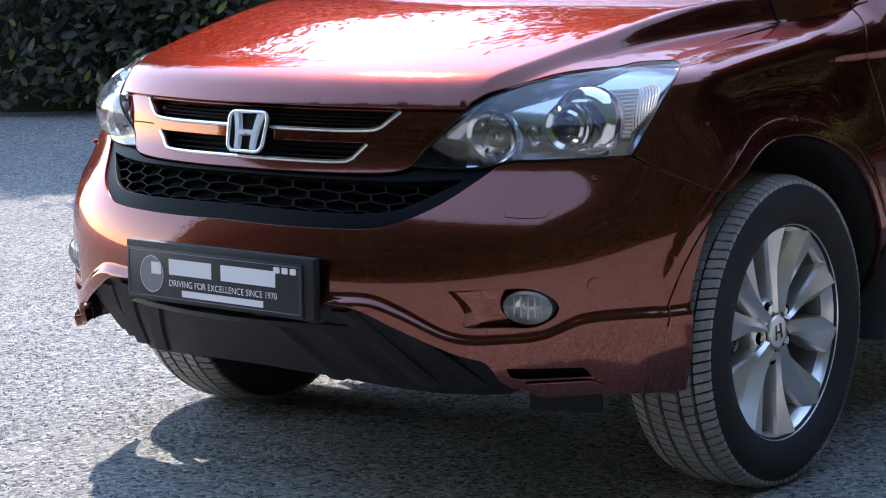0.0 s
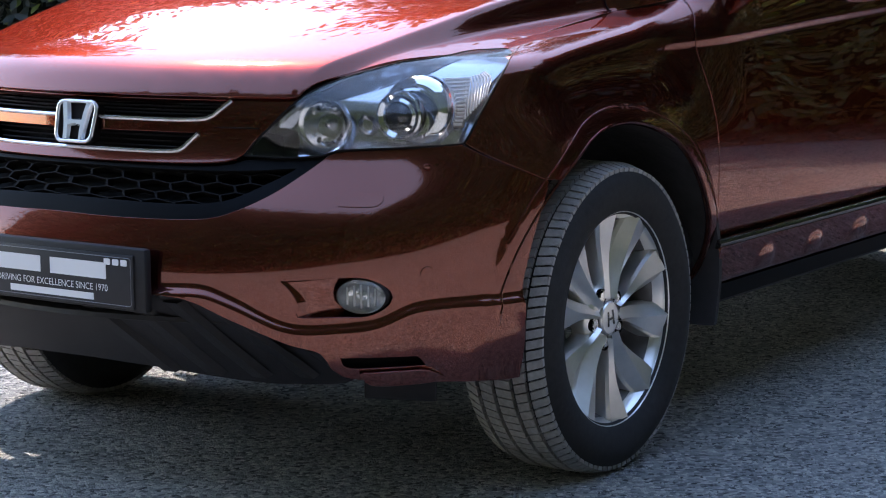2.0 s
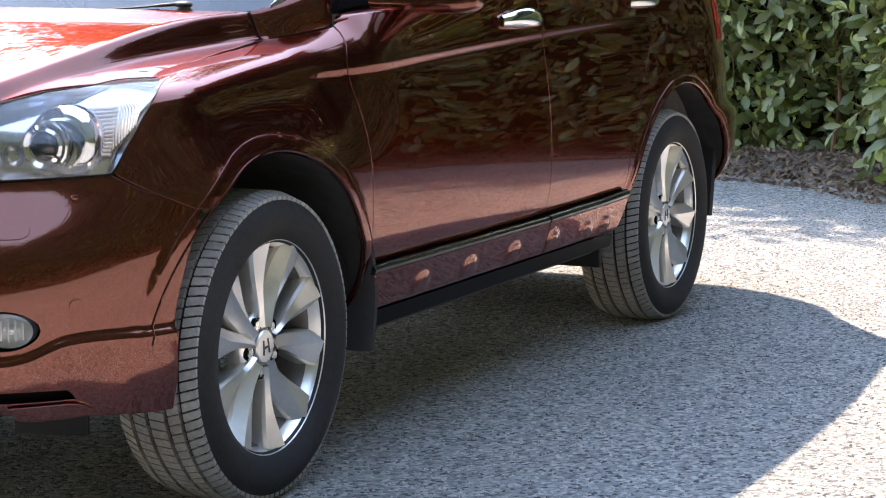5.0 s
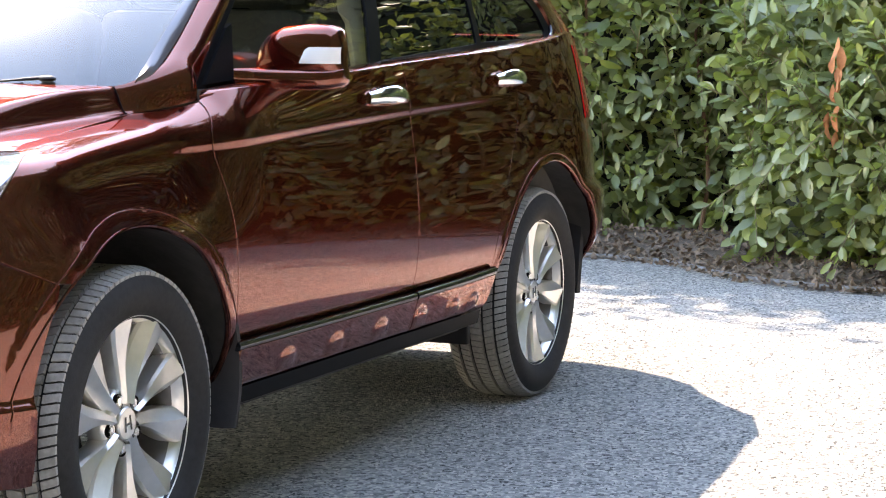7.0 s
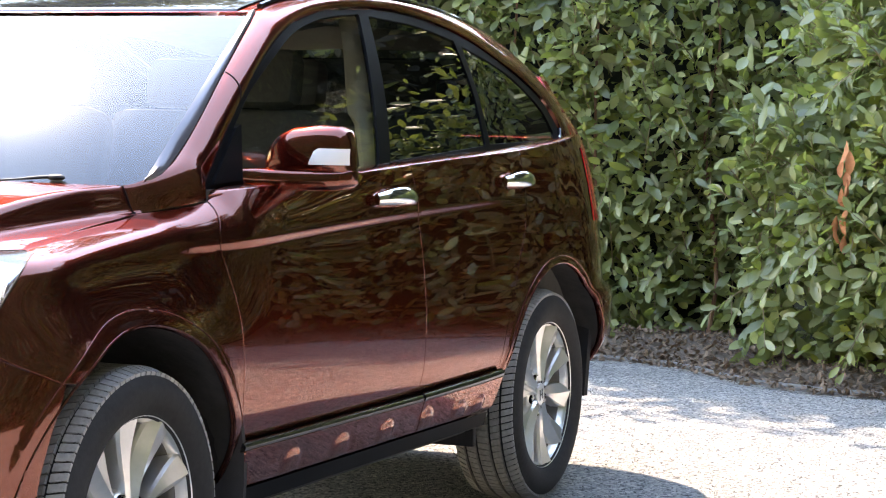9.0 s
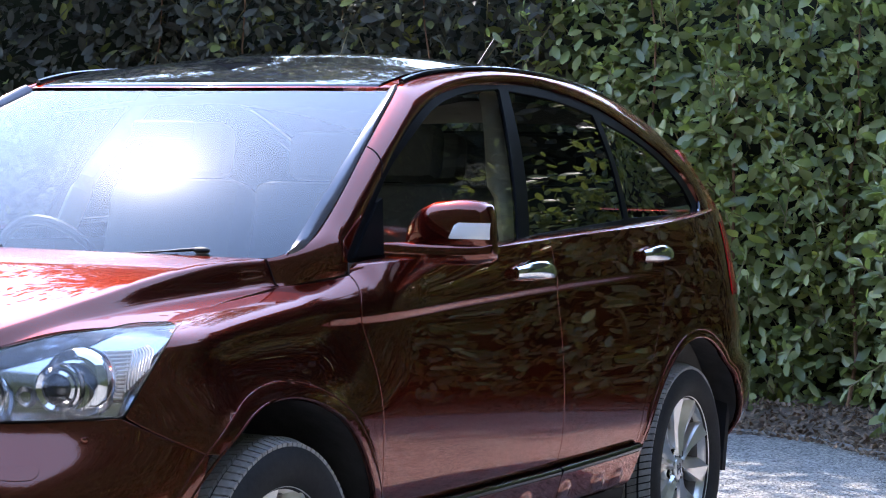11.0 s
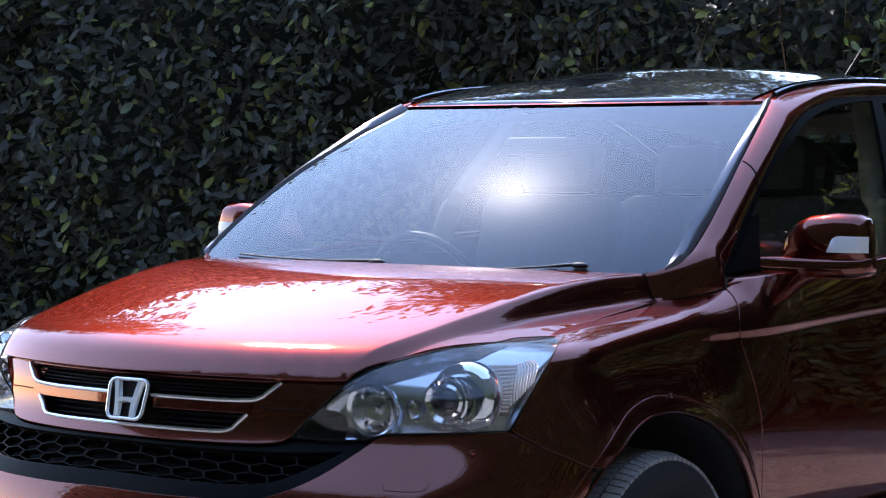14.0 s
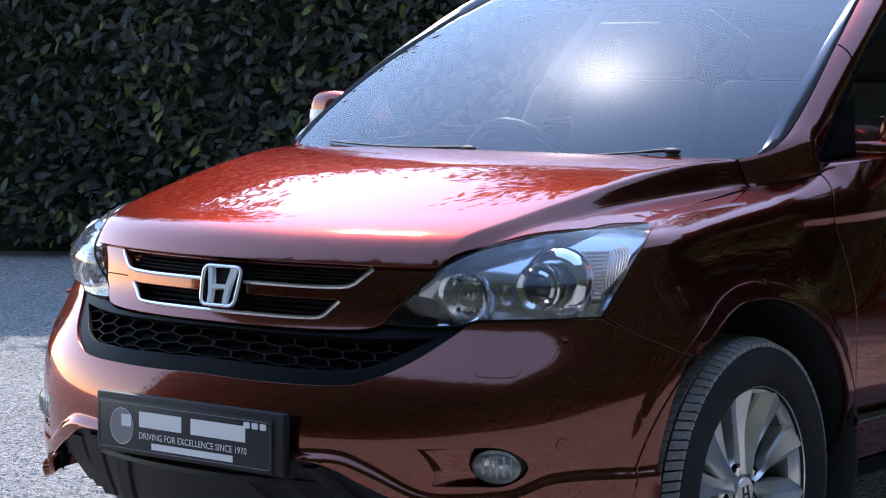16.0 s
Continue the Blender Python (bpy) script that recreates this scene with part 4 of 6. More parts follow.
# ---- wheels ----
def wheel():
    """One wheel at the origin, its outer face to +X; the tyre stands 0.355 m round its hub."""
    w = new("wheel")
    w.empty_display_size = 0.1
    w.parent = car
    bm = bmesh.new()
    # tyre: sidewalls, shoulders
    R0, R1 = 0.241, 0.351
    prof = [(R0 - 0.006, 0.088), (R0 + 0.004, 0.100), (R0 + 0.026, 0.112), (R0 + 0.054, 0.1165), (R0 + 0.076, 0.112), (R1 - 0.020, 0.101), (R1 - 0.010, 0.094)]
    prof2 = [(R1 - 0.0095, 0.0)]
    full = prof + prof2 + [(r, -x) for r, x in prof[::-1]]
    revolve(bm, full, 96)
    tyre = part("tyre", bm, RUBBER, w, "black road tyre with dusty tread")
    # tread ribs and blocks
    bm = bmesh.new()
    segs = 96
    ribs = [(-0.102, -0.069), (-0.059, -0.029), (-0.019, 0.019), (0.029, 0.059), (0.069, 0.102)]
    for ri, (x0, x1) in enumerate(ribs):
        outer = ri in (0, 4)
        for k in range(segs):
            a0 = 2 * math.pi * (k + (0.5 if ri % 2 else 0.0)) / segs
            a1 = a0 + 2 * math.pi / segs * (0.78 if outer else 0.84)
            slant = 0.025 * (1 if ri < 2 else -1 if ri > 2 else 0.4)
            q = []
            for a_, x_ in ((a0, x0), (a1, x0), (a1 + slant, x1), (a0 + slant, x1)):
                drop = 0.012 * max(0.0, (abs(x_) - 0.075) / 0.027) ** 2
                q.append((R1 - drop, x_, a_))
            top = [bm.verts.new((x_, r * math.cos(a_), r * math.sin(a_))) for r, x_, a_ in q]
            bot = [bm.verts.new((x_ * 0.99, (r - 0.011) * math.cos(a_), (r - 0.011) * math.sin(a_))) for r, x_, a_ in q]
            bm.faces.new(top)
            for j in range(4):
                bm.faces.new((top[j], bot[j], bot[(j + 1) % 4], top[(j + 1) % 4]))
    part("tread", bm, TREAD, tyre, flat=True)
    # rim barrel and lip
    bm = bmesh.new()
    revolve(bm, [(0.210, -0.09), (0.217, -0.02), (0.221, 0.045), (0.231, 0.070), (0.237, 0.082), (0.245, 0.090), (0.2495, 0.0955), (0.2475, 0.099), (0.241, 0.096), (0.236, 0.086)][::1], 96)
    rim = part("rim", bm, ALLOY, w, "silver alloy rim with ten twisted spokes")
    # inner barrel: the shade behind the spokes is put into its colour
    bm = bmesh.new()
    revolve(bm, [(0.2085, -0.088), (0.2155, -0.02), (0.2195, 0.044), (0.226, 0.060)], 96)
    part("barrel", bm, BARREL, rim, "dull inner barrel, coloured dark for the shade behind the spokes")
    # spokes in five pairs, each with a ridge and a fall to both sides
    for k in range(5):
        for hand in (1, -1):
            bm = bmesh.new()
            base = 2 * math.pi * k / 5
            rows = []
            for j in range(13):
                t = j / 12
                r = 0.045 + 0.192 * t
                ang = base + hand * (0.13 + 0.175 * t ** 0.8 + 0.02 * math.sin(math.pi * t))
                wide = lerp_table(t, [(0.0, 0.017), (0.25, 0.018), (0.5, 0.027), (0.75, 0.038), (0.9, 0.042), (1.0, 0.042)])
                face = 0.070 - 0.010 * math.sin(math.pi * t) + 0.016 * t
                cy, cz = math.cos(ang), math.sin(ang)
                ty, tz = -cz, cy
                twist = hand * 0.010 * math.sin(math.pi * (0.15 + 0.7 * t))
                ridge = hand * (0.55 - 0.95 * t)
                prof = [(-1.0, -0.045), (-0.97, -0.016 - twist), (-0.86, -0.007 - twist), (ridge, 0.009), (0.86, -0.007 + twist), (0.97, -0.016 + twist), (1.0, -0.045)]
                rows.append([(face + dx, r * cy + s * wide * ty, r * cz + s * wide * tz) for s, dx in prof])
            loft(bm, rows)
            part("spoke", bm, ALLOY, rim, sharp=14)
    # hub, centre cap, nuts
    bm = bmesh.new()
    revolve(bm, [(0.080, 0.02), (0.080, 0.050), (0.074, 0.060), (0.058, 0.066), (0.041, 0.068), (0.039, 0.062), (0.0, 0.062)], 48)
    part("hub", bm, ALLOY, rim)
    bm = bmesh.new()
    revolve(bm, [(0.038, 0.060), (0.038, 0.072), (0.035, 0.0755), (0.0, 0.077)], 40)
    cap = part("centre_cap", bm, ALLOY, w)
    bm = bmesh.new()
    for s in (-1, 1):
        add_box(bm, (0.077, s * 0.011, 0.0), (0.002, 0.005, 0.034), Matrix.Rotation(s * 0.10, 4, "X"))
    add_box(bm, (0.077, 0, -0.001), (0.002, 0.018, 0.005))
    part("emblem", bm, GLOSS_BLACK, cap, flat=True)
    for k in range(5):
        a = 2 * math.pi * (k + 0.5) / 5
        bm = bmesh.new()
        revolve(bm, [(0.0125, 0.045), (0.0125, 0.066), (0.010, 0.070), (0.0, 0.070)], 6)
        nut = part("wheel_nut", bm, CHROME if k == 1 else SATIN_METAL, w)
        nut.location = (0, 0.0575 * math.cos(a), 0.0575 * math.sin(a))
        bm = bmesh.new()
        revolve(bm, [(0.0165, 0.0705), (0.0165, 0.056), (0.0, 0.056)], 20)
        pocket = part("nut_recess", bm, SHUT_LINE, w)
        pocket.location = (-0.001, 0.0575 * math.cos(a), 0.0575 * math.sin(a))
    # brake disc and caliper behind the spokes
    bm = bmesh.new()
    revolve(bm, [(0.075, -0.005), (0.150, -0.005), (0.150, -0.030), (0.075, -0.030)], 64)
    part("brake_disc", bm, material("disc_iron", (0.16, 0.13, 0.11), 0.45, 0.8, grain=0.4), w)
    bm = bmesh.new()
    for k in range(9):
        a = 0.25 - 0.5 * k / 8 + math.pi
        add_box(bm, (-0.015, 0.140 * math.cos(a), 0.140 * math.sin(a)), (0.075, 0.055, 0.018), Matrix.Rotation(a, 4, "X"))
    part("brake_caliper", bm, LINER, w, flat=True)
    return w


def shift_wheel(w, side, y, steer, spin):
    w.location = (side * 0.768, y, 0.362)
    w.rotation_euler = (radians(spin), 0, radians(steer + (180 if side < 0 else 0)))


def copy_part(ob):
    """A copy of a part and its pieces, sharing meshes."""
    made = {}
    for o in (ob, *ob.children_recursive):
        made[o] = o.copy()
        scene.collection.objects.link(made[o])
        made[o].parent = made.get(o.parent, o.parent)
    return made[ob]


wheel_a = wheel()
shift_wheel(wheel_a, 1, 0.0, 0.5, 7)
for side, y, steer, spin in ((1, 2.62, 0, 10), (-1, 0.0, 0.5, 50), (-1, 2.62, 0, 12)):
    shift_wheel(copy_part(wheel_a), side, y, steer, spin)


def wheel_house(name, side, y, r):
    bm = bmesh.new()
    rows = []
    for k in range(33):
        a = radians(-6 + 192 * k / 32)
        yy, zz = y + (r + 0.004) * math.cos(a), 0.355 + (r + 0.004) * math.sin(a)
        rim_x = body(yy, zz)[0] - 0.016
        rows.append([(side * x, y + rr * math.cos(a), max(0.26, 0.355 + rr * math.sin(a))) for x, rr in ((rim_x, r + 0.002), (rim_x - 0.06, r + 0.012), (min(0.72, rim_x - 0.10), r + 0.03), (0.52, r + 0.02), (0.50, 0.06))])
    loft(bm, rows)
    return part(name, bm, LINER, car)


for side in (1, -1):
    wheel_house("wheel_arch_liner", side, -0.03, 0.452)
    wheel_house("wheel_arch_liner", side, 2.60, 0.445)
# floor pan
bm = bmesh.new()
add_box(bm, (0, 1.45, 0.38), (0.96, 3.6, 0.22), bevel=0.03)
add_box(bm, (0, 1.30, 0.37), (1.62, 1.60, 0.16), bevel=0.04)
part("floor_pan", bm, LINER, car)


# ---- painted lip and step round each wheel arch ----
def arch_bead(side, centre, radius, a0, a1, size, off):
    pts = []
    for y, z in arch(centre, radius, a0, a1, 60):
        q, n = Vector(body(y, z)), normal_of(body, y, z, 1)
        q += n * off
        pts.append((side * q.x, q.y, q.z))
    bm = bmesh.new()
    tube(bm, pts, size, 6)
    part("arch_lip", bm, PAINT, car)


for side in (1, -1):
    arch_bead(side, FRONT_ARCH[0], FRONT_ARCH[1] + 0.002, 3, 172, 0.0035, -0.001)
    arch_bead(side, FRONT_ARCH[0], FRONT_ARCH[1] + 0.036, 6, 150, 0.0016, 0.0004)
    arch_bead(side, REAR_ARCH[0], REAR_ARCH[1] + 0.002, 3, 172, 0.0035, -0.001)
    arch_bead(side, REAR_ARCH[0], REAR_ARCH[1] + 0.026, 25, 160, 0.0016, 0.0004)


# ---- grille ----
def ribbon(name, path, z_to, mat, parent, offset, radius, flat=1.0, sides=8, fn=front_body, label=""):
    """A bar that follows the body's surface along (p, z) points."""
    pts = []
    for p in spline(path, 0.02):
        n = normal_of(fn, p[0], p[1], 1)
        pts.append(Vector(fn(p[0], p[1])) + n * offset)
    bm = bmesh.new()
    tube(bm, pts, radius, sides, flat)
    return part(name, bm, mat, parent, label)


def both_halves(points):
    return points + [(2 * P_NOSE - p, z) for p, z in points[::-1] if p > P_NOSE + 1e-6]


grille = new("grille")
grille.parent = car
tagged(grille, "two-slot grille with chrome strips and honeycomb intake")
upper_hole = folded(spline([(P_NOSE, 0.846), (-1.30, 0.846), (-1.118, 0.848)], 0.03)[:-1] + spline([(-1.118, 0.848), (-1.064, 0.882)], 0.02)[:-1] + spline([(-1.064, 0.884), (P_NOSE, 0.884)], 0.03), P_NOSE)
lower_hole = folded(spline([(P_NOSE, 0.780), (-1.30, 0.780), (-1.190, 0.781)], 0.03)[:-1] + spline([(-1.190, 0.781), (-1.140, 0.816)], 0.02)[:-1] + spline([(-1.140, 0.818), (P_NOSE, 0.818)], 0.03), P_NOSE)
half = spline([(P_NOSE, 0.755), (-1.339, 0.755), (-1.17, 0.757), (-1.085, 0.762), (-1.045, 0.772)], 0.025)[:-1]
half += spline([(-1.040, 0.778), (-1.002, 0.815), (-0.918, 0.880), (-0.900, 0.891)], 0.02)[:-1] + spline([(-0.900, 0.891), (-1.056, 0.890), (-1.21, 0.890), (P_NOSE, 0.892)], 0.03)
panel("surround", folded(half, P_NOSE), front_body, PAINT, grille, 1, holes=(upper_hole, lower_hole), offset=0.003, step=0.02, depth=0.02)
back = folded(spline([(P_NOSE, 0.74), (-1.02, 0.74)], 0.05)[:-1] + spline([(-1.02, 0.74), (-1.02, 0.90)], 0.05)[:-1] + spline([(-1.02, 0.90), (P_NOSE, 0.90)], 0.05), P_NOSE)
panel("backing", back, front_body, SHUT_LINE, grille, 1, offset=-0.055, depth=0.0, step=0.05)
for z, end in ((0.857, -1.10), (0.866, -1.088), (0.876, -1.076), (0.791, -1.172), (0.800, -1.160), (0.810, -1.150)):
    ribbon("slat", both_halves([(end, z), (-1.25, z), (P_NOSE, z)]), 0, BLACK_PLASTIC, grille, -0.024, 0.0035, 0.6, 6)
ribbon("chrome_strip", both_halves([(-1.060, 0.883), (-1.09, 0.862), (-1.117, 0.847), (-1.19, 0.843), (-1.30, 0.843), (P_NOSE, 0.843)]), 0, STRIP, grille, 0.003, 0.0062, 0.85)
ribbon("chrome_strip", both_halves([(-1.138, 0.816), (-1.165, 0.795), (-1.190, 0.780), (-1.25, 0.777), (-1.35, 0.777), (P_NOSE, 0.777)]), 0, STRIP, grille, 0.003, 0.0062, 0.85)
# dark joint between the surround's wings
for side in (1, -1):
    pts = [(P_NOSE + side * (P_NOSE * -1 + q), z) for q, z in ((-1.10, 0.829), (-1.05, 0.829), (-1.00, 0.828))]
    ribbon("joint", pts, 0, SHUT_LINE, grille, 0.0022, 0.0025, 0.6, 6)

# honeycomb intake
rim_half = [Vector((p[0], p[1] - 0.001)) for p in spline(GRILLE_EDGE[::-1], 0.025)][:-1]
rim_half += spline([(-0.863, 0.776), (-1.03, 0.768), (-1.08, 0.758), (-1.17, 0.753), (P_NOSE, 0.752)], 0.025)
rim_half = [Vector((min(max(p[0], P_NOSE), -0.864), p[1])) for p in rim_half]
mesh_edge2 = folded(spline([(P_NOSE, 0.682), (-1.225, 0.680), (-1.105, 0.689), (-1.0, 0.724), (-0.93, 0.752)], 0.025)[:-1] + spline([(-0.93, 0.754), (-1.10, 0.747), (P_NOSE, 0.747)], 0.025), P_NOSE)
panel("intake_frame", folded(rim_half, P_NOSE), front_body, SURROUND, grille, 1, holes=(mesh_edge2,), offset=-0.006, step=0.03, depth=0.02)
back = folded(spline([(P_NOSE, 0.655), (-0.90, 0.655)], 0.05)[:-1] + spline([(-0.90, 0.655), (-0.90, 0.77)], 0.05)[:-1] + spline([(-0.90, 0.77), (P_NOSE, 0.77)], 0.05), P_NOSE)
panel("intake_backing", back, front_body, SHUT_LINE, grille, 1, offset=-0.06, depth=0.0, step=0.05)


def honeycomb():
    bm = bmesh.new()
    w, h = 0.074, 0.0185
    for row in range(6):
        for col in range(-9, 10):
            pc, zc = P_NOSE + (col + 0.5 * (row % 2)) * w, 0.662 + row * h
            if abs(pc - P_NOSE) > 0.56:
                continue
            if zc < 0.672 + 0.35 * max(0.0, abs(pc - P_NOSE) - 0.32) - 0.012:
                continue
            rings = []
            for scale, off in ((1.0, -0.016), (0.93, -0.016), (0.92, -0.036)):
                ring = []
                for k in range(6):
                    a = radians(60 * k + 30)
                    p, z = pc + math.cos(a) * w * 0.577 * scale, zc + math.sin(a) * h * 0.667 * scale
                    q = Vector(front_body(p, z)) + normal_of(front_body, p, z, 1) * off
                    ring.append(bm.verts.new(q))
                rings.append(ring)
            for a, b in zip(rings, rings[1:]):
                for k in range(6):
                    bm.faces.new((a[k], a[(k + 1) % 6], b[(k + 1) % 6], b[k]))
    return part("honeycomb", bm, SHUT_LINE, grille, flat=True)


honeycomb()

# emblem: a rounded frame round two splayed uprights and a crossbar
badge = new("emblem")
badge.parent = car
badge.location, badge.rotation_euler = (0.006, -0.812, 0.832), (radians(-14), 0, 0)
badge.scale = (0.87, 0.87, 0.87)
tagged(badge, "chrome emblem in a rounded frame")


def round_frame(w, h, r, taper, n=6):
    pts = []
    for cx, cz, a0 in ((w / 2 - r, h / 2 - r, 0), (-w / 2 + r, h / 2 - r, 90), (-w / 2 + r, -h / 2 + r, 180), (w / 2 - r, -h / 2 + r, 270)):
        for k in range(n + 1):
            a = radians(a0 + 90 * k / n)
            z = cz + r * math.sin(a)
            pts.append(((cx + r * math.cos(a)) * (1 + taper * z / h), z))
    return pts


bm = bmesh.new()
tube(bm, [(x, 0, z) for x, z in round_frame(0.122, 0.098, 0.020, 0.12)] + [(x, 0, z) for x, z in round_frame(0.122, 0.098, 0.020, 0.12)[:1]], 0.0048, 8, caps=False, normal=(0, -1, 0))
part("frame", bm, BADGE, badge)
bm = bmesh.new()
pts = [bm.verts.new((x, 0.006, z)) for x, z in round_frame(0.122, 0.098, 0.020, 0.12)]
bm.faces.new(pts)
pts2 = [bm.verts.new((x, 0.03, z)) for x, z in round_frame(0.122, 0.098, 0.020, 0.12)]
for k in range(len(pts)):
    bm.faces.new((pts[k], pts[(k + 1) % len(pts)], pts2[(k + 1) % len(pts)], pts2[k]))
part("backing", bm, SHUT_LINE, badge, flat=True)
for s in (-1, 1):
    bm = bmesh.new()
    rows = []
    for k in range(9):
        z = -0.045 + 0.090 * k / 8
        c = s * (0.020 + 0.020 * (k / 8) ** 1.4 + 0.006 * (1 - k / 8) ** 2)
        wide = 0.0105 + 0.0035 * (k / 8 - 0.4)
        rows.append([(c - wide, 0.004, z), (c - wide * 0.6, -0.005, z), (c + wide * 0.6, -0.005, z), (c + wide, 0.004, z)])
    loft(bm, rows)
    part("upright", bm, BADGE, badge, sharp=30)
bm = bmesh.new()
loft(bm, [[(x, 0.004, -0.011 - h0), (x, -0.0045, -0.007 - h0), (x, -0.0045, 0.003), (x, 0.004, 0.006)] for x, h0 in ((-0.026, 0.004), (-0.012, 0.0), (0.0, -0.001), (0.012, 0.0), (0.026, 0.004))])
part("crossbar", bm, BADGE, badge, sharp=30)


# ---- headlamps ----
HL = [[(-1.043, 0.774), (-0.998, 0.813), (-0.910, 0.878), (-0.816, 0.922), (-0.677, 0.954), (-0.587, 0.9625), (-0.397, 0.973), (-0.285, 0.9765)], [(-0.262, 0.9742), (-0.312, 0.9668), (-0.36, 0.957), (-0.39, 0.947), (-0.4117, 0.9356), (-0.4392, 0.9119), (-0.4625, 0.8905), (-0.4898, 0.867), (-0.5181, 0.8424), (-0.562, 0.796)], [(-0.572, 0.794), (-0.689, 0.790), (-0.823, 0.786), (-0.860, 0.779), (-0.885, 0.774), (-0.959, 0.771)]]


def on_skin(p, z, off, side):
    n = normal_of(body, p, z, 1)
    q = Vector(body(p, z)) + n * off
    return Vector((q.x * side, q.y, q.z))


def turned(bm, profile, segments, at, way):
    """A turned shape whose axis points along way; profile of (radius, along)."""
    tmp = bmesh.new()
    revolve(tmp, profile, segments)
    m = Matrix.Translation(at) @ Vector(way).to_track_quat("X", "Z").to_matrix().to_4x4()
    bmesh.ops.transform(tmp, matrix=m, verts=tmp.verts)
    me = bpy.data.meshes.new("tmp")
    tmp.to_mesh(me)
    tmp.free()
    bm.from_mesh(me)
    bpy.data.meshes.remove(me)


def headlamp(side):
    lamp = new("headlight")
    lamp.parent = car
    tagged(lamp, "clear headlight with chrome reflector and projector")
    ring = loop(HL, 0.02)
    mirror = side < 0
    rolled = lambda p, z: tuple(Vector(body(p, z)) + normal_of(body, p, z, 1) * (0.026 * smooth(0.775, 0.845, z) * (1 - smooth(0.835, 0.965, z)) * smooth(-1.04, -0.90, p) * smooth(-0.50, -0.62, p) - 0.002 * smooth(0.88, 0.985, z)))
    lens = panel("lens", ring, rolled, LENS, lamp, 1, mirror=mirror, offset=0.001, depth=0.0, step=0.025)
    lens.visible_shadow = False
    panel("bezel", ring, lambda p, z: tuple(Vector(body(p, z)) - Vector((0.25, -0.75, 0)) * 0.075), BEZEL, lamp, 1, mirror=mirror, depth=0.0, step=0.03)
    bm = bmesh.new()
    loft(bm, [[on_skin(p[0], p[1], -0.002, side) for p in ring + ring[:1]], [(lambda q: (side * (q[0] - 0.25 * 0.075), q[1] + 0.056, q[2]))(body(p[0], p[1])) for p in ring + ring[:1]]])
    part("housing", bm, BEZEL, lamp)
    bm = bmesh.new()
    edge = [(lambda q: Vector((side * q[0], q[1], q[2])))(rolled(p[0], p[1])) for p in ring]
    tube(bm, edge + edge[:1], 0.0022, 6, caps=False)
    part("seal", bm, SHUT_LINE, lamp)
    way = Vector((side * 0.22, -0.97, -0.02))
    # main beam bowl
    bm = bmesh.new()
    at = on_skin(-0.856, 0.842, -0.038, side)
    turned(bm, [(0.053, 0.028), (0.056, 0.030), (0.057, 0.024), (0.053, 0.004)], 40, at, way)
    turned(bm, [(0.053, 0.028), (0.047, 0.026), (0.042, 0.010), (0.033, -0.010), (0.020, -0.025), (0.0, -0.032)], 40, at, way)
    bowl = part("reflector_bowl", bm, LAMP_SILVER, lamp)
    bm = bmesh.new()
    turned(bm, [(0.009, -0.03), (0.009, 0.004), (0.006, 0.009), (0.0, 0.010)], 16, at, way)
    part("bulb_cap", bm, SATIN_METAL, bowl)
    for k in range(20):
        a = 2 * math.pi * k / 20
        u, v = way.cross(Vector((0, 0, 1))).normalized(), Vector((0, 0, 1))
        if abs(math.sin(a)) > 0.35:
            bm = bmesh.new()
            add_box(bm, at + way * 0.004 + (u * math.cos(a) + v * math.sin(a)) * 0.0385, (0.005, 0.006, 0.009), Matrix.Rotation(-a, 4, "Y"))
            part("facet", bm, GLOSS_BLACK if k % 2 else CHROME, bowl, flat=True)
    # dipped beam projector
    bm = bmesh.new()
    at = on_skin(-0.684, 0.868, -0.042, side)
    turned(bm, [(0.050, -0.004), (0.052, 0.016), (0.049, 0.024), (0.045, 0.026), (0.036, 0.020), (0.030, 0.024), (0.028, 0.020)], 48, at, way)
    ringp = part("projector_ring", bm, CHROME, lamp)
    bm = bmesh.new()
    turned(bm, [(0.029, 0.016), (0.027, 0.024), (0.021, 0.031), (0.012, 0.035), (0.0, 0.036)], 40, at, way)
    part("projector_lens", bm, DARK_GLASS, ringp)
    # polished drum behind the projector
    bm = bmesh.new()
    drum_at = at + Vector((side * 0.022, 0.020, 0.004))
    turned(bm, [(0.074, -0.045), (0.077, -0.010), (0.075, 0.000), (0.070, 0.009), (0.062, 0.016), (0.053, 0.019), (0.047, 0.016)], 48, drum_at, way)
    part("drum", bm, CHROME, lamp)
    # small lamp between the two
    bm = bmesh.new()
    at = on_skin(-0.765, 0.846, -0.055, side)
    turned(bm, [(0.022, 0.012), (0.018, 0.012), (0.014, 0.0), (0.0, -0.004)], 24, at, way)
    part("side_lamp", bm, BEZEL, lamp)
    # ribbed indicator towards the flank, upright flutes beyond it
    for k in range(13):
        z = 0.838 + 0.0085 * k
        pts = [on_skin(-0.602 + 0.0035 * k + (0.055 + 0.001 * k) * j / 6, z, -0.026, side) for j in range(7)]
        bm = bmesh.new()
        tube(bm, pts, 0.0030, 6, 1.2)
        part("indicator_rib", bm, CLEAR_WHITE, lamp)
    bm = bmesh.new()
    rows = [[on_skin(-0.606 + 0.0035 * k + 0.066 * j / 6, 0.838 + 0.0085 * (k - 0.8), -0.034, side) for j in range(7)] for k in range(15)]
    loft(bm, rows)
    part("indicator", bm, RIB_SHADE, lamp, "clear ribbed indicator")
    for k in range(9):
        pts = [on_skin(-0.535 + 0.010 * k + 0.030 * j / 5, 0.850 + 0.006 * k + (0.092 - 0.004 * k) * j / 5, -0.028, side) for j in range(6)]
        bm = bmesh.new()
        tube(bm, pts, 0.0026, 6, 1.0)
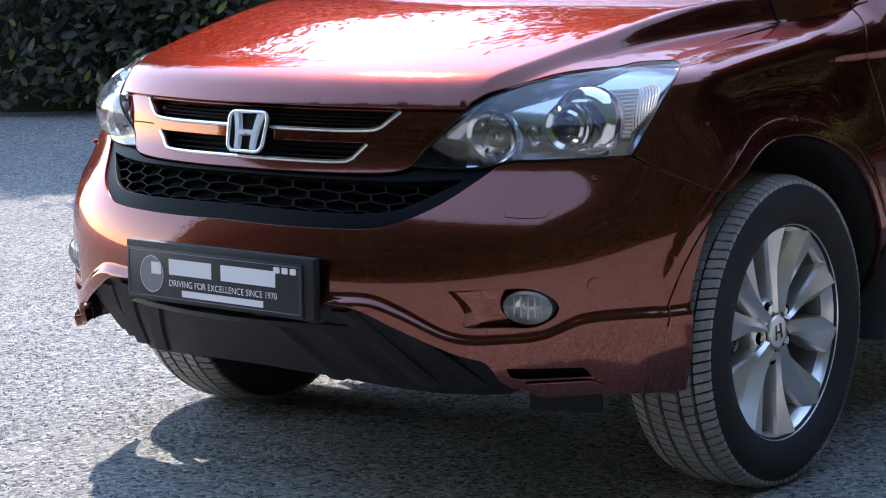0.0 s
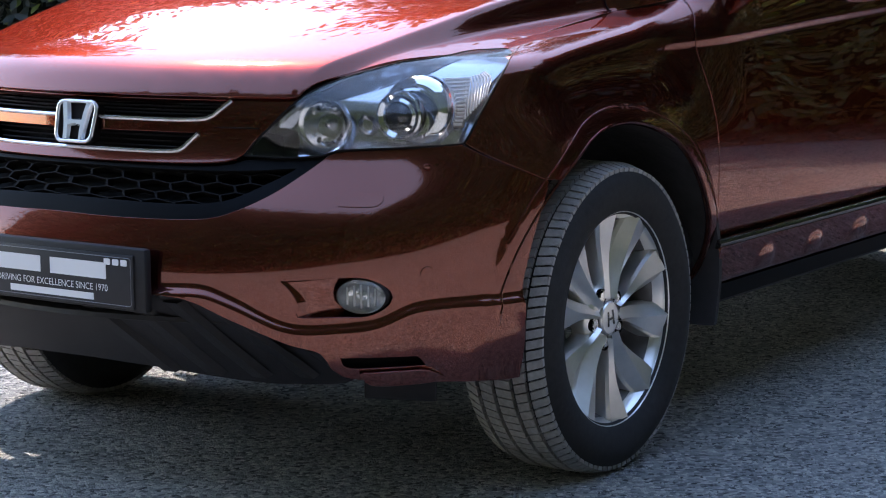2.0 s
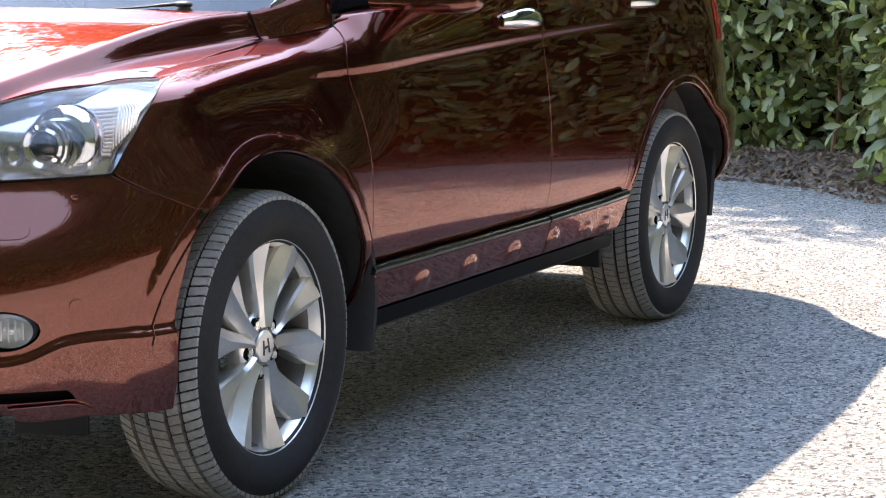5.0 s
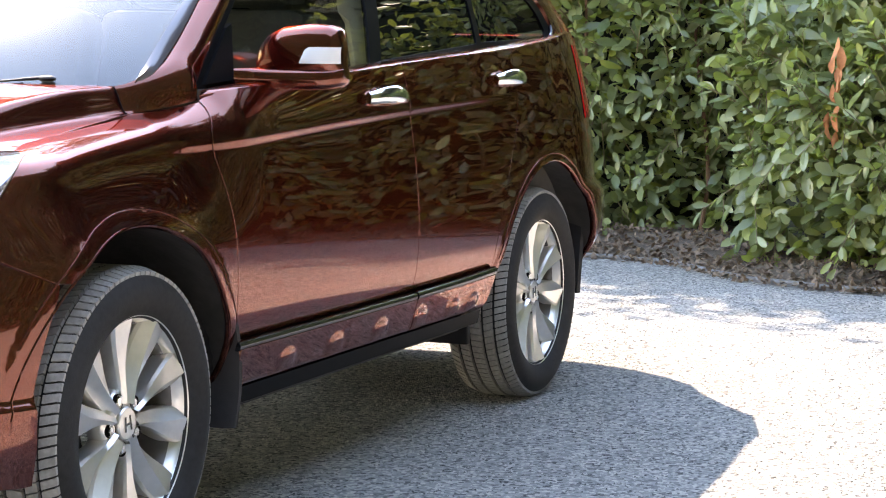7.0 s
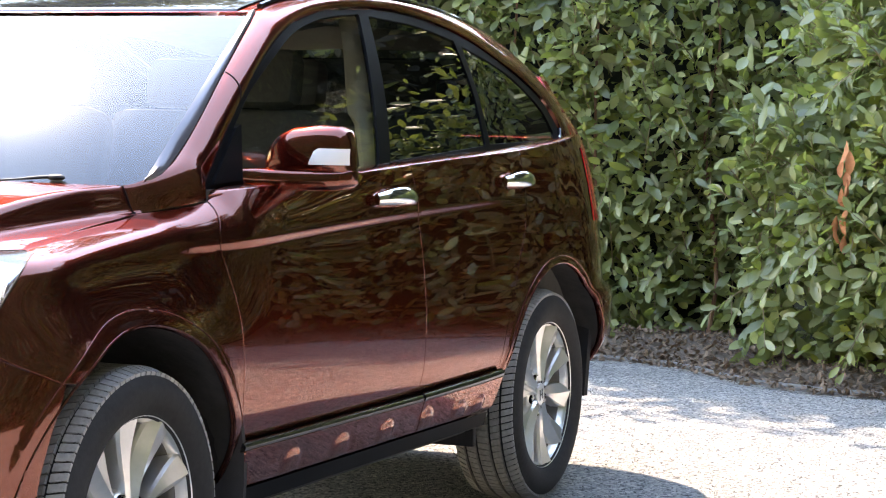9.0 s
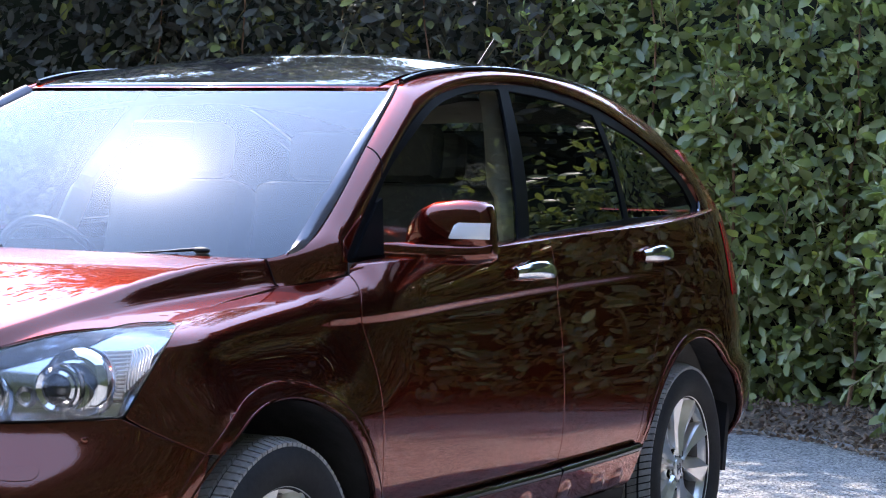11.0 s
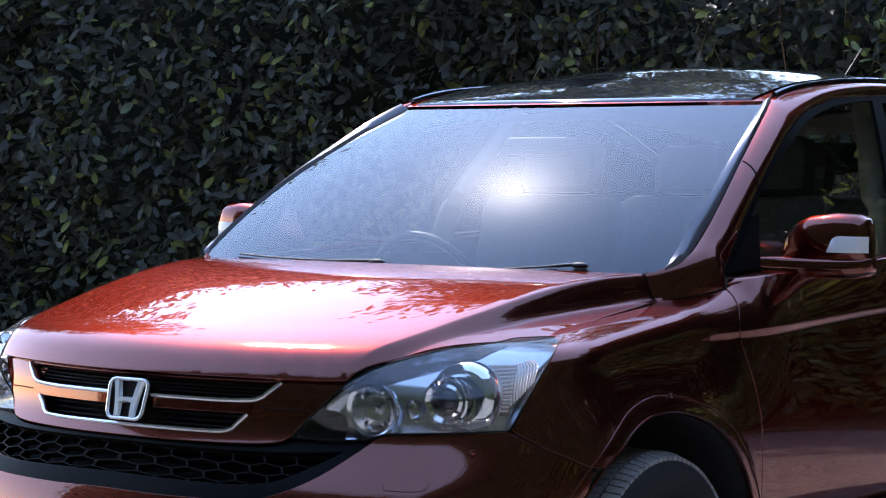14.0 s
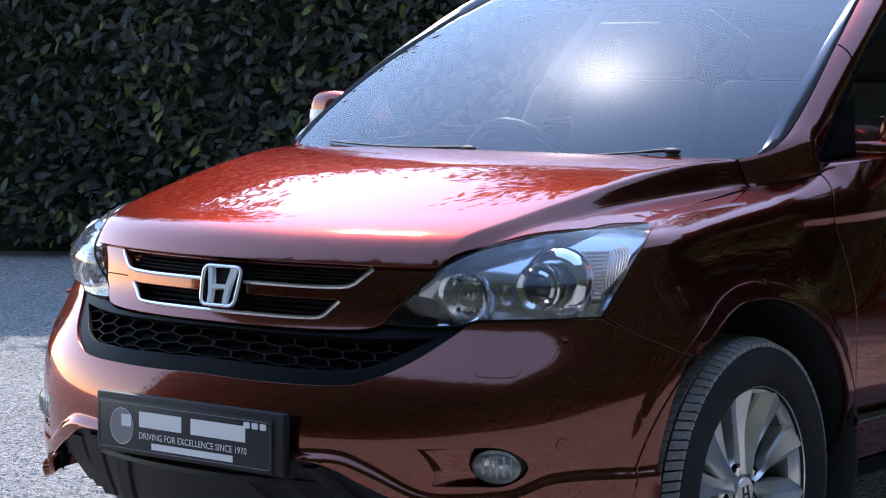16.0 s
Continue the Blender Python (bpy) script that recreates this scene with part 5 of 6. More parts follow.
        part("flute", bm, CLEAR_WHITE, lamp)


for side in (1, -1):
    headlamp(side)


# ---- fog lamps, sensors, washer covers, vents ----
def fog_lamp(side):
    mirror = side < 0
    fog = new("fog_light")
    fog.parent = car
    ring = fog_hole
    bm = bmesh.new()
    inner = [(lambda q: (side * (q[0] - 0.012 * q[3]), q[1] + 0.008 + 0.06 * q[3], q[2]))((*body(p[0] * 0.93 - 0.055, 0.498 + (p[1] - 0.498) * 0.9), smooth(-0.965, -0.82, p[0]))) for p in ring + ring[:1]]
    loft(bm, [[on_skin(p[0], p[1], -0.004, side) for p in ring + ring[:1]], inner])
    bm.faces.new([bm.verts.new(q) for q in inner[:-1]])
    part("pocket", bm, PAINT, fog)
    at, way = on_skin(-0.775, 0.497, -0.034, side), Vector((side * 0.35, -0.93, 0.0))

    def oval(b):
        across = way.cross(Vector((0, 0, 1))).normalized()
        for v in b.verts:
            d = v.co - at
            v.co = at + d + across * (0.12 * d.dot(across)) - Vector((0, 0, 0.25 * d.z))

    bm = bmesh.new()
    turned(bm, [(0.046, 0.030), (0.048, 0.026), (0.048, -0.02)], 36, at, way)
    oval(bm)
    part("bezel", bm, BLACK_PLASTIC, fog)
    bm = bmesh.new()
    turned(bm, [(0.046, 0.027), (0.040, 0.018), (0.024, 0.010), (0.0, 0.006)], 36, at, way)
    turned(bm, [(0.012, 0.004), (0.012, 0.014), (0.0, 0.017)], 14, at, way)
    oval(bm)
    part("reflector", bm, FOG_SILVER, fog)
    bm = bmesh.new()
    turned(bm, [(0.046, 0.029), (0.036, 0.036), (0.018, 0.040), (0.0, 0.041)], 36, at, way)
    oval(bm)
    lens = part("lens", bm, LENS, fog)
    lens.visible_shadow = False
    bm = bmesh.new()
    for k in (-2, -1, 0, 1, 2):
        u = way.cross(Vector((0, 0, 1))).normalized()
        add_box(bm, at + way * 0.026 + u * 0.013 * k, (0.004, 0.003, 0.066 - 0.009 * abs(k)), bevel=0.0015)
    oval(bm)
    part("flutes", bm, CLEAR_WHITE, fog)


for side in (1, -1):
    fog_lamp(side)
    mirror = side < 0
    ring = [Vector((-0.642 + 0.0135 * math.cos(a), 0.543 + 0.0125 * math.sin(a))) for a in (2 * math.pi * k / 24 for k in range(24))]
    panel("parking_sensor", ring, body, PAINT, car, 1, mirror=mirror, offset=0.0022, depth=0.004, step=0.008)
    bm = bmesh.new()
    edge = [on_skin(p[0], p[1], 0.0006, side) for p in ring]
    tube(bm, edge + edge[:1], 0.0012, 6, caps=False)
    part("sensor_ring", bm, SHUT_LINE, car)
    ring = loop([[(-0.850, 0.680), (-0.80, 0.678), (-0.765, 0.680), (-0.752, 0.690)], [(-0.750, 0.697), (-0.755, 0.702), (-0.842, 0.702), (-0.852, 0.696)]], 0.01)
    bm = bmesh.new()
    edge = [on_skin(p[0], p[1], 0.0, side) for p in ring]
    tube(bm, edge + edge[:1], 0.0014, 6, caps=False)
    part("washer_joint", bm, SHUT_LINE, car)
    panel("washer_cover", ring, body, PAINT, car, 1, mirror=mirror, offset=0.0018, depth=0.003, step=0.02)
    bm = bmesh.new()
    add_box(bm, on_skin(-0.650, 0.752, 0.003, side), (0.014, 0.012, 0.010), bevel=0.003)
    part("washer_nozzle", bm, PAINT, car)
    ring = [Vector((q[0], q[1])) for q in ((-0.86, 0.385), (-0.62, 0.385), (-0.62, 0.335), (-0.84, 0.335))]
    panel("vent_backing", ring, body, SHUT_LINE, car, 1, mirror=mirror, offset=-0.03, depth=0.0, step=0.04)
    # lip under the vent
    ring = loop([[(-0.79, 0.346), (-0.70, 0.347), (-0.640, 0.345)], [(-0.600, 0.328), (-0.612, 0.322), (-0.68, 0.319), (-0.765, 0.321)]], 0.015)
    panel("vent_lip", ring, body, PAINT, car, 1, mirror=mirror, offset=0.016, depth=0.02, step=0.02)


# ---- lower valance: dark ribbed plastic under the bumper ----
def valance(p, z):
    x, y, _ = front_body(p, 0.47)
    d = max(0.0, 0.505 - z)
    return (x * (1 - 0.25 * d), y + 0.012 + 0.55 * d + 0.6 * d * d, z)


half = spline([(P_NOSE, 0.318), (-1.3, 0.312), (-1.15, 0.298), (-1.0, 0.290), (-0.92, 0.292), (-0.88, 0.300)], 0.03)[:-1] + spline([(-0.88, 0.300), (-0.90, 0.39), (-0.97, 0.425), (-1.10, 0.485), (-1.2, 0.510), (P_NOSE, 0.512)], 0.03)
panel("valance", folded(half, P_NOSE), valance, BLACK_PLASTIC, car, 1, step=0.03, depth=0.02)
for k in range(7):
    for side in (1, -1):
        if k == 0 and side < 0:
            continue
        p0 = P_NOSE + side * (0.02 + 0.105 * k)
        p1 = p0 + side * 0.13
        z0 = 0.498 - 0.0065 * k * k * 0.5
        bm = bmesh.new()
        rows = []
        for j in range(8):
            t = j / 7
            p, z = p0 + (p1 - p0) * t, z0 + (0.315 - z0) * t
            n = normal_of(valance, p, z, 1)
            c = Vector(valance(p, z))
            rows.append([c + Vector((dx, 0, 0)) + n * h for dx, h in ((-0.034, -0.004), (-0.020, 0.010), (0.016, 0.010), (0.030, -0.004))])
        loft(bm, rows)
        part("rib", bm, BLACK_PLASTIC, car, sharp=25)
# ledge behind the plate and flaps before the wheels
bm = bmesh.new()
rows = []
for k in range(25):
    x = -0.60 + 1.2 * k / 24
    y = front_body(P_NOSE, 0.5)[1] + 0.22 * (x / 0.6) ** 2 * 0.9
    rows.append([(x, y + 0.045, 0.452), (x, y + 0.012, 0.446), (x, y + 0.010, 0.436), (x, y + 0.06, 0.425)])
loft(bm, rows)
part("valance_lip", bm, BLACK_PLASTIC, car)
for side in (1, -1):
    bm = bmesh.new()
    add_box(bm, (side * 0.60, -0.47, 0.285), (0.16, 0.012, 0.10), Matrix.Rotation(side * 0.35, 4, "Z"), 0.004)
    part("air_deflector", bm, BLACK_PLASTIC, car)

# ---- dealer's plate ----
plate = new("name_plate")
plate.parent = car
plate.location = (0, -0.922, 0.522)
tagged(plate, "dark grey dealer's plate in a black holder")
bm = bmesh.new()
add_box(bm, (0.010, 0.014, 0.004), (0.556, 0.022, 0.132), bevel=0.006)
part("holder", bm, BLACK_PLASTIC, plate)
bm = bmesh.new()
add_box(bm, (0, 0, 0), (0.520, 0.004, 0.111), bevel=0.0015)
face = part("face", bm, PLATE_FACE, plate)


def flat_shape(name, pts, y, mat, parent):
    bm = bmesh.new()
    bm.faces.new([bm.verts.new((x, y, z)) for x, z in pts])
    got = bmesh.ops.extrude_face_region(bm, geom=list(bm.faces))
    bmesh.ops.translate(bm, vec=(0, 0.001, 0), verts=[v for v in got["geom"] if isinstance(v, bmesh.types.BMVert)])
    return part(name, bm, mat, parent, flat=True)


def bar(x0, x1, z0, z1, mat, name="bar"):
    return flat_shape(name, [(x0, z0), (x1, z0), (x1, z1), (x0, z1)], -0.0032, mat, face)


# border line
bm = bmesh.new()
tube(bm, [(x, -0.0026, z) for x, z in round_frame(0.508, 0.099, 0.006, 0)] + [(x, -0.0026, z) for x, z in round_frame(0.508, 0.099, 0.006, 0)[:1]], 0.0007, 4, caps=False, normal=(0, -1, 0))
part("border_line", bm, PLATE_GREY, face)
flat_shape("disc", [(-0.182 + 0.036 * math.cos(2 * math.pi * k / 32), -0.001 + 0.040 * math.sin(2 * math.pi * k / 32)) for k in range(32)], -0.0030, PLATE_WHITE, face)
flat_shape("disc_face", [(-0.182 + 0.0345 * math.cos(2 * math.pi * k / 32), -0.001 + 0.0385 * math.sin(2 * math.pi * k / 32)) for k in range(32)], -0.0034, PLATE_GREY, face)
bar(-0.182, -0.152, 0.000, 0.026, PLATE_WHITE, "disc_bar").location.y = -0.0006
bar(-0.128, 0.000, 0.002, 0.036, PLATE_WHITE)
bar(0.028, 0.186, 0.002, 0.036, PLATE_WHITE)
bar(-0.090, 0.150, -0.044, -0.030, PLATE_WHITE)
for k in range(3):
    cx = 0.190 + 0.023 * k
    flat_shape("square", [(cx + x, 0.039 + z) for x, z in round_frame(0.017, 0.013, 0.003, 0, 3)], -0.0032, PLATE_WHITE, face)


def lettering(text, width, at, mat, parent):
    cu = bpy.data.curves.new("lettering", "FONT")
    cu.body, cu.align_x, cu.align_y, cu.size = text, "CENTER", "CENTER", 0.02
    tmp = new("lettering_tmp", cu)
    bpy.context.view_layer.update()
    me = bpy.data.meshes.new_from_object(tmp.evaluated_get(bpy.context.evaluated_depsgraph_get()))
    bpy.data.objects.remove(tmp)
    xs = [v.co.x for v in me.vertices]
    s = width / (max(xs) - min(xs))
    me.transform(Matrix.Translation(at) @ Matrix.Rotation(radians(90), 4, "X") @ Matrix.Diagonal((s, s * 1.1, 1, 1)))
    me.materials.clear()
    return mesh_object("lettering", me, mat, parent)


lettering("DRIVING FOR EXCELLENCE SINCE 1970", 0.318, (0.031, -0.0034, -0.017), PLATE_WHITE, face)

# ---- sills, mouldings, flaps ----
for side in (1, -1):
    mirror = side < 0
    ol = loop([[(0.432, 0.470), (1.497, 0.468)], [(1.497, 0.468), (1.497, 0.365)], [(1.497, 0.363), (0.9, 0.361), (0.440, 0.366)], [(0.440, 0.368), (0.432, 0.470)]], 0.02)
    panel("sill", ol, sill, PAINT, car, 1, mirror=mirror, step=0.009, depth=0.02)
    ol = loop([[(1.503, 0.468), (1.9, 0.472), (2.112, 0.476)], [(2.112, 0.474), (2.09, 0.40), (2.05, 0.366)], [(2.05, 0.364), (1.503, 0.363)], [(1.503, 0.365), (1.503, 0.468)]], 0.02)
    panel("sill", ol, sill, PAINT, car, 1, mirror=mirror, step=0.009, depth=0.02)
    bm = bmesh.new()
    tube(bm, [(side * 0.890, y, z) for y, z in ((0.425, 0.479), (0.9, 0.478), (1.497, 0.477))], 0.012, 10)
    part("door_moulding", bm, GLOSS_BLACK, car)
    bm = bmesh.new()
    tube(bm, [(side * 0.891, y, z) for y, z in ((1.503, 0.478), (1.9, 0.482), (2.12, 0.488))], 0.014, 10)
    part("door_moulding", bm, GLOSS_BLACK, car)
    bm = bmesh.new()
    rows = [[(side * 0.872, y, 0.372), (side * 0.862, y, 0.33), (side * 0.80, y, 0.305), (side * 0.6, y, 0.30)] for y in (0.43, 0.9, 1.5, 2.06)]
    loft(bm, rows)
    part("rocker_panel", bm, SURROUND, car)
    # flap behind the front wheel
    bm = bmesh.new()
    rows = []
    for k in range(9):
        z = 0.60 - 0.315 * k / 8
        y = 0.385 + 0.05 * math.sin(math.pi * min(1, k / 7) * 0.6) - 0.03 * (k / 8) ** 3
        rows.append([(side * x, y + dy, z) for x, dy in ((0.66, -0.012), (0.87, -0.006), (0.893, 0.008), (0.893, 0.022), (0.86, 0.030), (0.66, 0.025))])
    loft(bm, rows, close=True)
    part("mud_flap", bm, BLACK_PLASTIC, car)
    for z in (0.43, 0.53):
        bm = bmesh.new()
        bmesh.ops.create_uvsphere(bm, u_segments=12, v_segments=8, radius=0.009, matrix=Matrix.Translation((side * 0.80, 0.382 + 0.02 * (0.53 - z) * 5, z)))
        part("flap_screw", bm, SATIN_METAL, car)
    bm = bmesh.new()
    add_box(bm, (side * 0.70, 2.12, 0.305), (0.22, 0.03, 0.11), bevel=0.006)
    part("mud_flap", bm, BLACK_PLASTIC, car)
    bm = bmesh.new()
    rows = [[(side * x, 3.02 + dy - 0.05 * k / 6, 0.62 - 0.30 * k / 6) for x, dy in ((0.70, 0.0), (0.875, 0.0), (0.88, 0.02), (0.70, 0.025))] for k in range(7)]
    loft(bm, rows, close=True)
    part("mud_flap", bm, BLACK_PLASTIC, car)
    # belt moulding under the windows
    bm = bmesh.new()
    pts = [Vector(side_glass(y, z)) + Vector((0.003, 0, 0)) for y, z in (ahead((0.40, 1.086)), ahead((0.51, 1.089)), (1.16, 1.125), (1.675, 1.150), (2.42, 1.182), (2.86, 1.205), (2.95, 1.222), (2.965, 1.245))]
    tube(bm, [(side * p.x, p.y, p.z) for p in spline(pts, 0.04)], 0.0065, 8)
    part("belt_moulding", bm, GLOSS_BLACK, car)
    bm = bmesh.new()
    tube(bm, [(side * (p.x + 0.003), p.y, p.z - 0.007) for p in spline(pts, 0.04)], 0.0025, 6)
    part("belt_trim", bm, SATIN_METAL, car)
    # gutter strip along the roof
    bm = bmesh.new()
    tube(bm, [(side * (q.x - 0.004), q.y, q.z + 0.004) for q in (at_share(A_CURVE, ROOF_A + (ROOF_B - ROOF_A) * k / 40) for k in range(41))], 0.009, 8)
    part("roof_moulding", bm, GLOSS_BLACK, car)
    bm = bmesh.new()
    edge = [(Vector(screen(1.0, k / 40)), at_share(A_CURVE, 0.020 + (ROOF_A - 0.020) * k / 40)) for k in range(41)]
    near = [min((at_share(A_CURVE, 0.016 + (ROOF_A - 0.016) * n / 120) for n in range(121)), key=lambda q: (q - e).length) for e, _ in edge]
    loft(bm, [[(side * (e.x - 0.010), e.y, e.z - 0.004), (side * (e.x - 0.004), e.y - 0.006, e.z + 0.005), (side * (0.5 * (n.x + e.x)), 0.5 * (n.y + e.y) - 0.006, 0.5 * (n.z + e.z) + 0.009), (side * (n.x - 0.002), n.y - 0.003, n.z + 0.009), (side * (n.x + 0.001), n.y, n.z + 0.003), (side * (n.x - 0.004), n.y, n.z - 0.012)] for (e, _), n in zip(edge, near)])
    part("screen_moulding", bm, MOULDING, car)
    bm = bmesh.new()
    tube(bm, [(side * (n.x - 0.001), n.y, n.z - 0.001) for n in near[3:]], 0.0018, 6)
    part("screen_joint", bm, SHUT_LINE, car)


# ---- door handles ----
def handle(y0, y1, z, side, door):
    pts, rad = [], []
    for k in range(17):
        t = k / 16
        y = y0 + (y1 - y0) * t
        x = half_width(y, z) + 0.010 + 0.022 * math.sin(math.pi * min(1, max(0, t * 1.05))) ** 0.6
        pts.append((side * x, y, z + 0.004 + 0.010 * math.sin(math.pi * t) - 0.006 * t))
        rad.append(0.013 + 0.013 * math.sin(math.pi * (0.08 + 0.84 * t)))
    bm = bmesh.new()
    tube(bm, pts, rad, 12, 0.8, normal=(side, 0, 0.1))
    h = part("handle", bm, CHROME, door, "chrome pull handle")
    bm = bmesh.new()
    rows = []
    for k in range(7):
        r = 1 - k / 6
        rows.append([(side * (half_width(y0, z) + 0.0035 - 0.03 * (1 - r * r)), (y0 + y1) / 2 + 0.095 * r * math.cos(a), z + 0.036 * r * math.sin(a)) for a in (2 * math.pi * j / 24 for j in range(24))])
    loft(bm, rows[:-1], close=True)
    part("handle_cup", bm, GLOSS_BLACK, door)
    return h


for k, side in enumerate((1, -1)):
    handle(1.160, 1.405, 1.046, side, FRONT_DOORS[k])
    handle(2.112, 2.350, 1.076, side, REAR_DOORS[k])


# ---- door mirrors ----
def door_mirror(side):
    mir = new("door_mirror")
    mir.parent = car
    tagged(mir, "painted door mirror with clear indicator")

    def section(s, z0, z1, y0, y1, n=20, power=2.6):
        x = s
        pts = []
        for k in range(n):
            a = 2 * math.pi * k / n
            c, d = math.cos(a), math.sin(a)
            u = math.copysign(abs(c) ** (2 / power), c)
            v = math.copysign(abs(d) ** (2 / power), d)
            pts.append((side * x, (y0 + y1) / 2 + u * (y1 - y0) / 2, (z0 + z1) / 2 + v * (z1 - z0) / 2))
        return pts
    bm = bmesh.new()
    rows = []
    for x, z1, y0, y1 in ((0.800, 1.150, 0.695, 0.775), (0.808, 1.175, 0.682, 0.78), (0.822, 1.200, 0.668, 0.785), (0.848, 1.224, 0.655, 0.785), (0.89, 1.241, 0.648, 0.785), (0.96, 1.247, 0.645, 0.78), (1.012, 1.243, 0.648, 0.76), (1.034, 1.232, 0.657, 0.735), (1.044, 1.205, 0.670, 0.715), (1.048, 1.178, 0.680, 0.705)):
        rows.append(section(x, 1.110, z1, y0, y1, n=28, power=3.4))
    vs = loft(bm, rows, close=True)
    bm.faces.new(vs[0][::-1])
    bm.faces.new(vs[-1])
    part("shell", bm, PAINT, mir)
    bm = bmesh.new()
    rows = []
    for x, z0, z1, y0, y1 in ((0.772, 1.112, 1.134, 0.565, 0.62), (0.795, 1.098, 1.137, 0.592, 0.68), (0.815, 1.090, 1.138, 0.618, 0.74), (0.84, 1.086, 1.1385, 0.636, 0.785), (0.90, 1.083, 1.1385, 0.641, 0.788), (0.98, 1.084, 1.1385, 0.642, 0.782), (1.018, 1.088, 1.1385, 0.647, 0.762), (1.040, 1.098, 1.1385, 0.660, 0.735), (1.050, 1.112, 1.1385, 0.674, 0.712)):
        rows.append(section(x, z0, z1, y0, y1, n=32, power=4.5))
    vs = loft(bm, rows, close=True)
    bm.faces.new(vs[0][::-1])
    bm.faces.new(vs[-1])
    part("lower_shell", bm, PAINT, mir)
    bm = bmesh.new()
    rows = []
    for k in range(9):
        t = k / 8
        x = 0.948 + 0.098 * t
        y = lerp_table(x, [(0.94, 0.644), (1.0, 0.645), (1.012, 0.647), (1.034, 0.656), (1.044, 0.668), (1.047, 0.676)]) - 0.003
        z1 = 1.156 + 0.034 * min(1.0, t * 6) ** 0.8
        rows.append([(side * x, y, 1.150), (side * x, y - 0.002, (1.150 + z1) / 2), (side * x, y + 0.002, z1), (side * x, y + 0.02, z1)])
    loft(bm, rows)
    part("indicator", bm, CLEAR_WHITE, mir)
    bm = bmesh.new()
    add_box(bm, (side * 0.915, 0.776, 1.180), (0.16, 0.004, 0.09), bevel=0.0015)
    part("mirror_glass", bm, CHROME, mir)
    # black sail piece at the window's front corner
    bm = bmesh.new()
    pts = [side_glass(y, z) for y, z in (ahead(p) for p in ((0.40, 1.10), (0.54, 1.108), (0.60, 1.245), (0.57, 1.235)))]
    vs = [bm.verts.new((side * (p[0] + 0.004), p[1], p[2])) for p in pts]
    f = bm.faces.new(vs)
    got = bmesh.ops.extrude_face_region(bm, geom=[f])
    bmesh.ops.translate(bm, vec=(-side * 0.012, 0, 0), verts=[v for v in got["geom"] if isinstance(v, bmesh.types.BMVert)])
    part("sail_piece", bm, SURROUND, mir, flat=True)


for side in (1, -1):
    door_mirror(side)

# ---- cowl, wipers, aerial, tail lamps ----
bm = bmesh.new()
rows = []
for k in range(33):
    u = -1 + 2 * k / 32
    sx, sy, sz = screen(u, 0.0)
    rows.append([(u * 0.61, 0.05 + 0.10 * u * u, 1.045 - 0.012 * u * u), (u * 0.63, sy - 0.03, sz - 0.028), (sx * 0.97, sy + 0.006, sz - 0.003), (sx * 0.97, sy + 0.05, sz - 0.03)])
loft(bm, rows)
part("cowl", bm, BLACK_PLASTIC, car)


def wiper(u0, u1, v0, v1):
    pts = []
    for k in range(13):
        t = k / 12
        q = Vector(screen(u0 + (u1 - u0) * t, v0 + (v1 - v0) * t))
        pts.append(q + Vector((0, -0.008, 0.012)))
    bm = bmesh.new()
    tube(bm, pts, [0.0035 + 0.0025 * (k > 9) for k in range(13)], 8, 0.7)
    w = part("wiper", bm, BLACK_PLASTIC, car)
    bm = bmesh.new()
    tube(bm, [p + Vector((0, -0.004, -0.010)) for p in pts[:11]], 0.0035, 6)
    part("blade", bm, RUBBER, w)
    bm = bmesh.new()
    bmesh.ops.create_uvsphere(bm, u_segments=14, v_segments=8, radius=0.014, matrix=Matrix.Translation(pts[-1] - Vector((0, 0, 0.003))) @ Matrix.Diagonal((1.7, 1, 0.6, 1)))
    part("pivot", bm, BLACK_PLASTIC, w)


wiper(-0.74, -0.05, 0.035, 0.070)
wiper(0.30, 0.72, 0.028, 0.045)
bm = bmesh.new()
tube(bm, [(0, 2.62, 1.640), (0, 2.75, 1.70), (0, 2.90, 1.815)], [0.006, 0.0032, 0.002], 6)
part("aerial", bm, BLACK_PLASTIC, car)
for side in (1, -1):
    bm = bmesh.new()
    rows = []
    for k in range(15):
        t = k / 14
        z = 0.93 + 0.50 * t
        if z < 1.21:
            e = [Vector(body(p, z)) + normal_of(body, p, z, 1) * h for p, h in ((3.00, 0.002), (3.035, 0.011), (3.25, 0.012), (3.60, 0.006))]
        else:
            s = (z - 1.21) / 0.24
            e = [Vector((0.76 - 0.11 * s, 3.13 - 0.10 * s, z)), Vector((0.75 - 0.12 * s, 3.20 - 0.12 * s, z)), Vector((0.74 - 0.12 * s, 3.27 - 0.13 * s, z)), Vector((0.68 - 0.10 * s, 3.31 - 0.14 * s, z))]
        rows.append([(side * q.x, q.y, q.z) for q in e])
    loft(bm, rows)
    part("tail_light", bm, RED_LENS, car)

# ---- cabin: dashboard, wheel, seats, inner trim ----
bm = bmesh.new()
rows = []
for k in range(17):
    u = -1 + 2 * k / 16
    rows.append([(u * 0.68, 0.26 - 0.14 * (1 - u * u), 1.075), (u * 0.69, 0.45, 1.075 + 0.012 * math.cos(u * 3)), (u * 0.70, 0.62, 1.06), (u * 0.70, 0.68, 1.0), (u * 0.70, 0.66, 0.7)])
loft(bm, rows)
part("dashboard", bm, DASH, car, "pale grey dashboard top")
bm = bmesh.new()
circle = [Vector((-0.36, 0.80, 1.0)) + 0.18 * Vector((math.cos(a), -0.42 * math.sin(a), 0.9 * math.sin(a))) for a in (2 * math.pi * k / 28 for k in range(29))]
tube(bm, circle, 0.014, 8, caps=False)
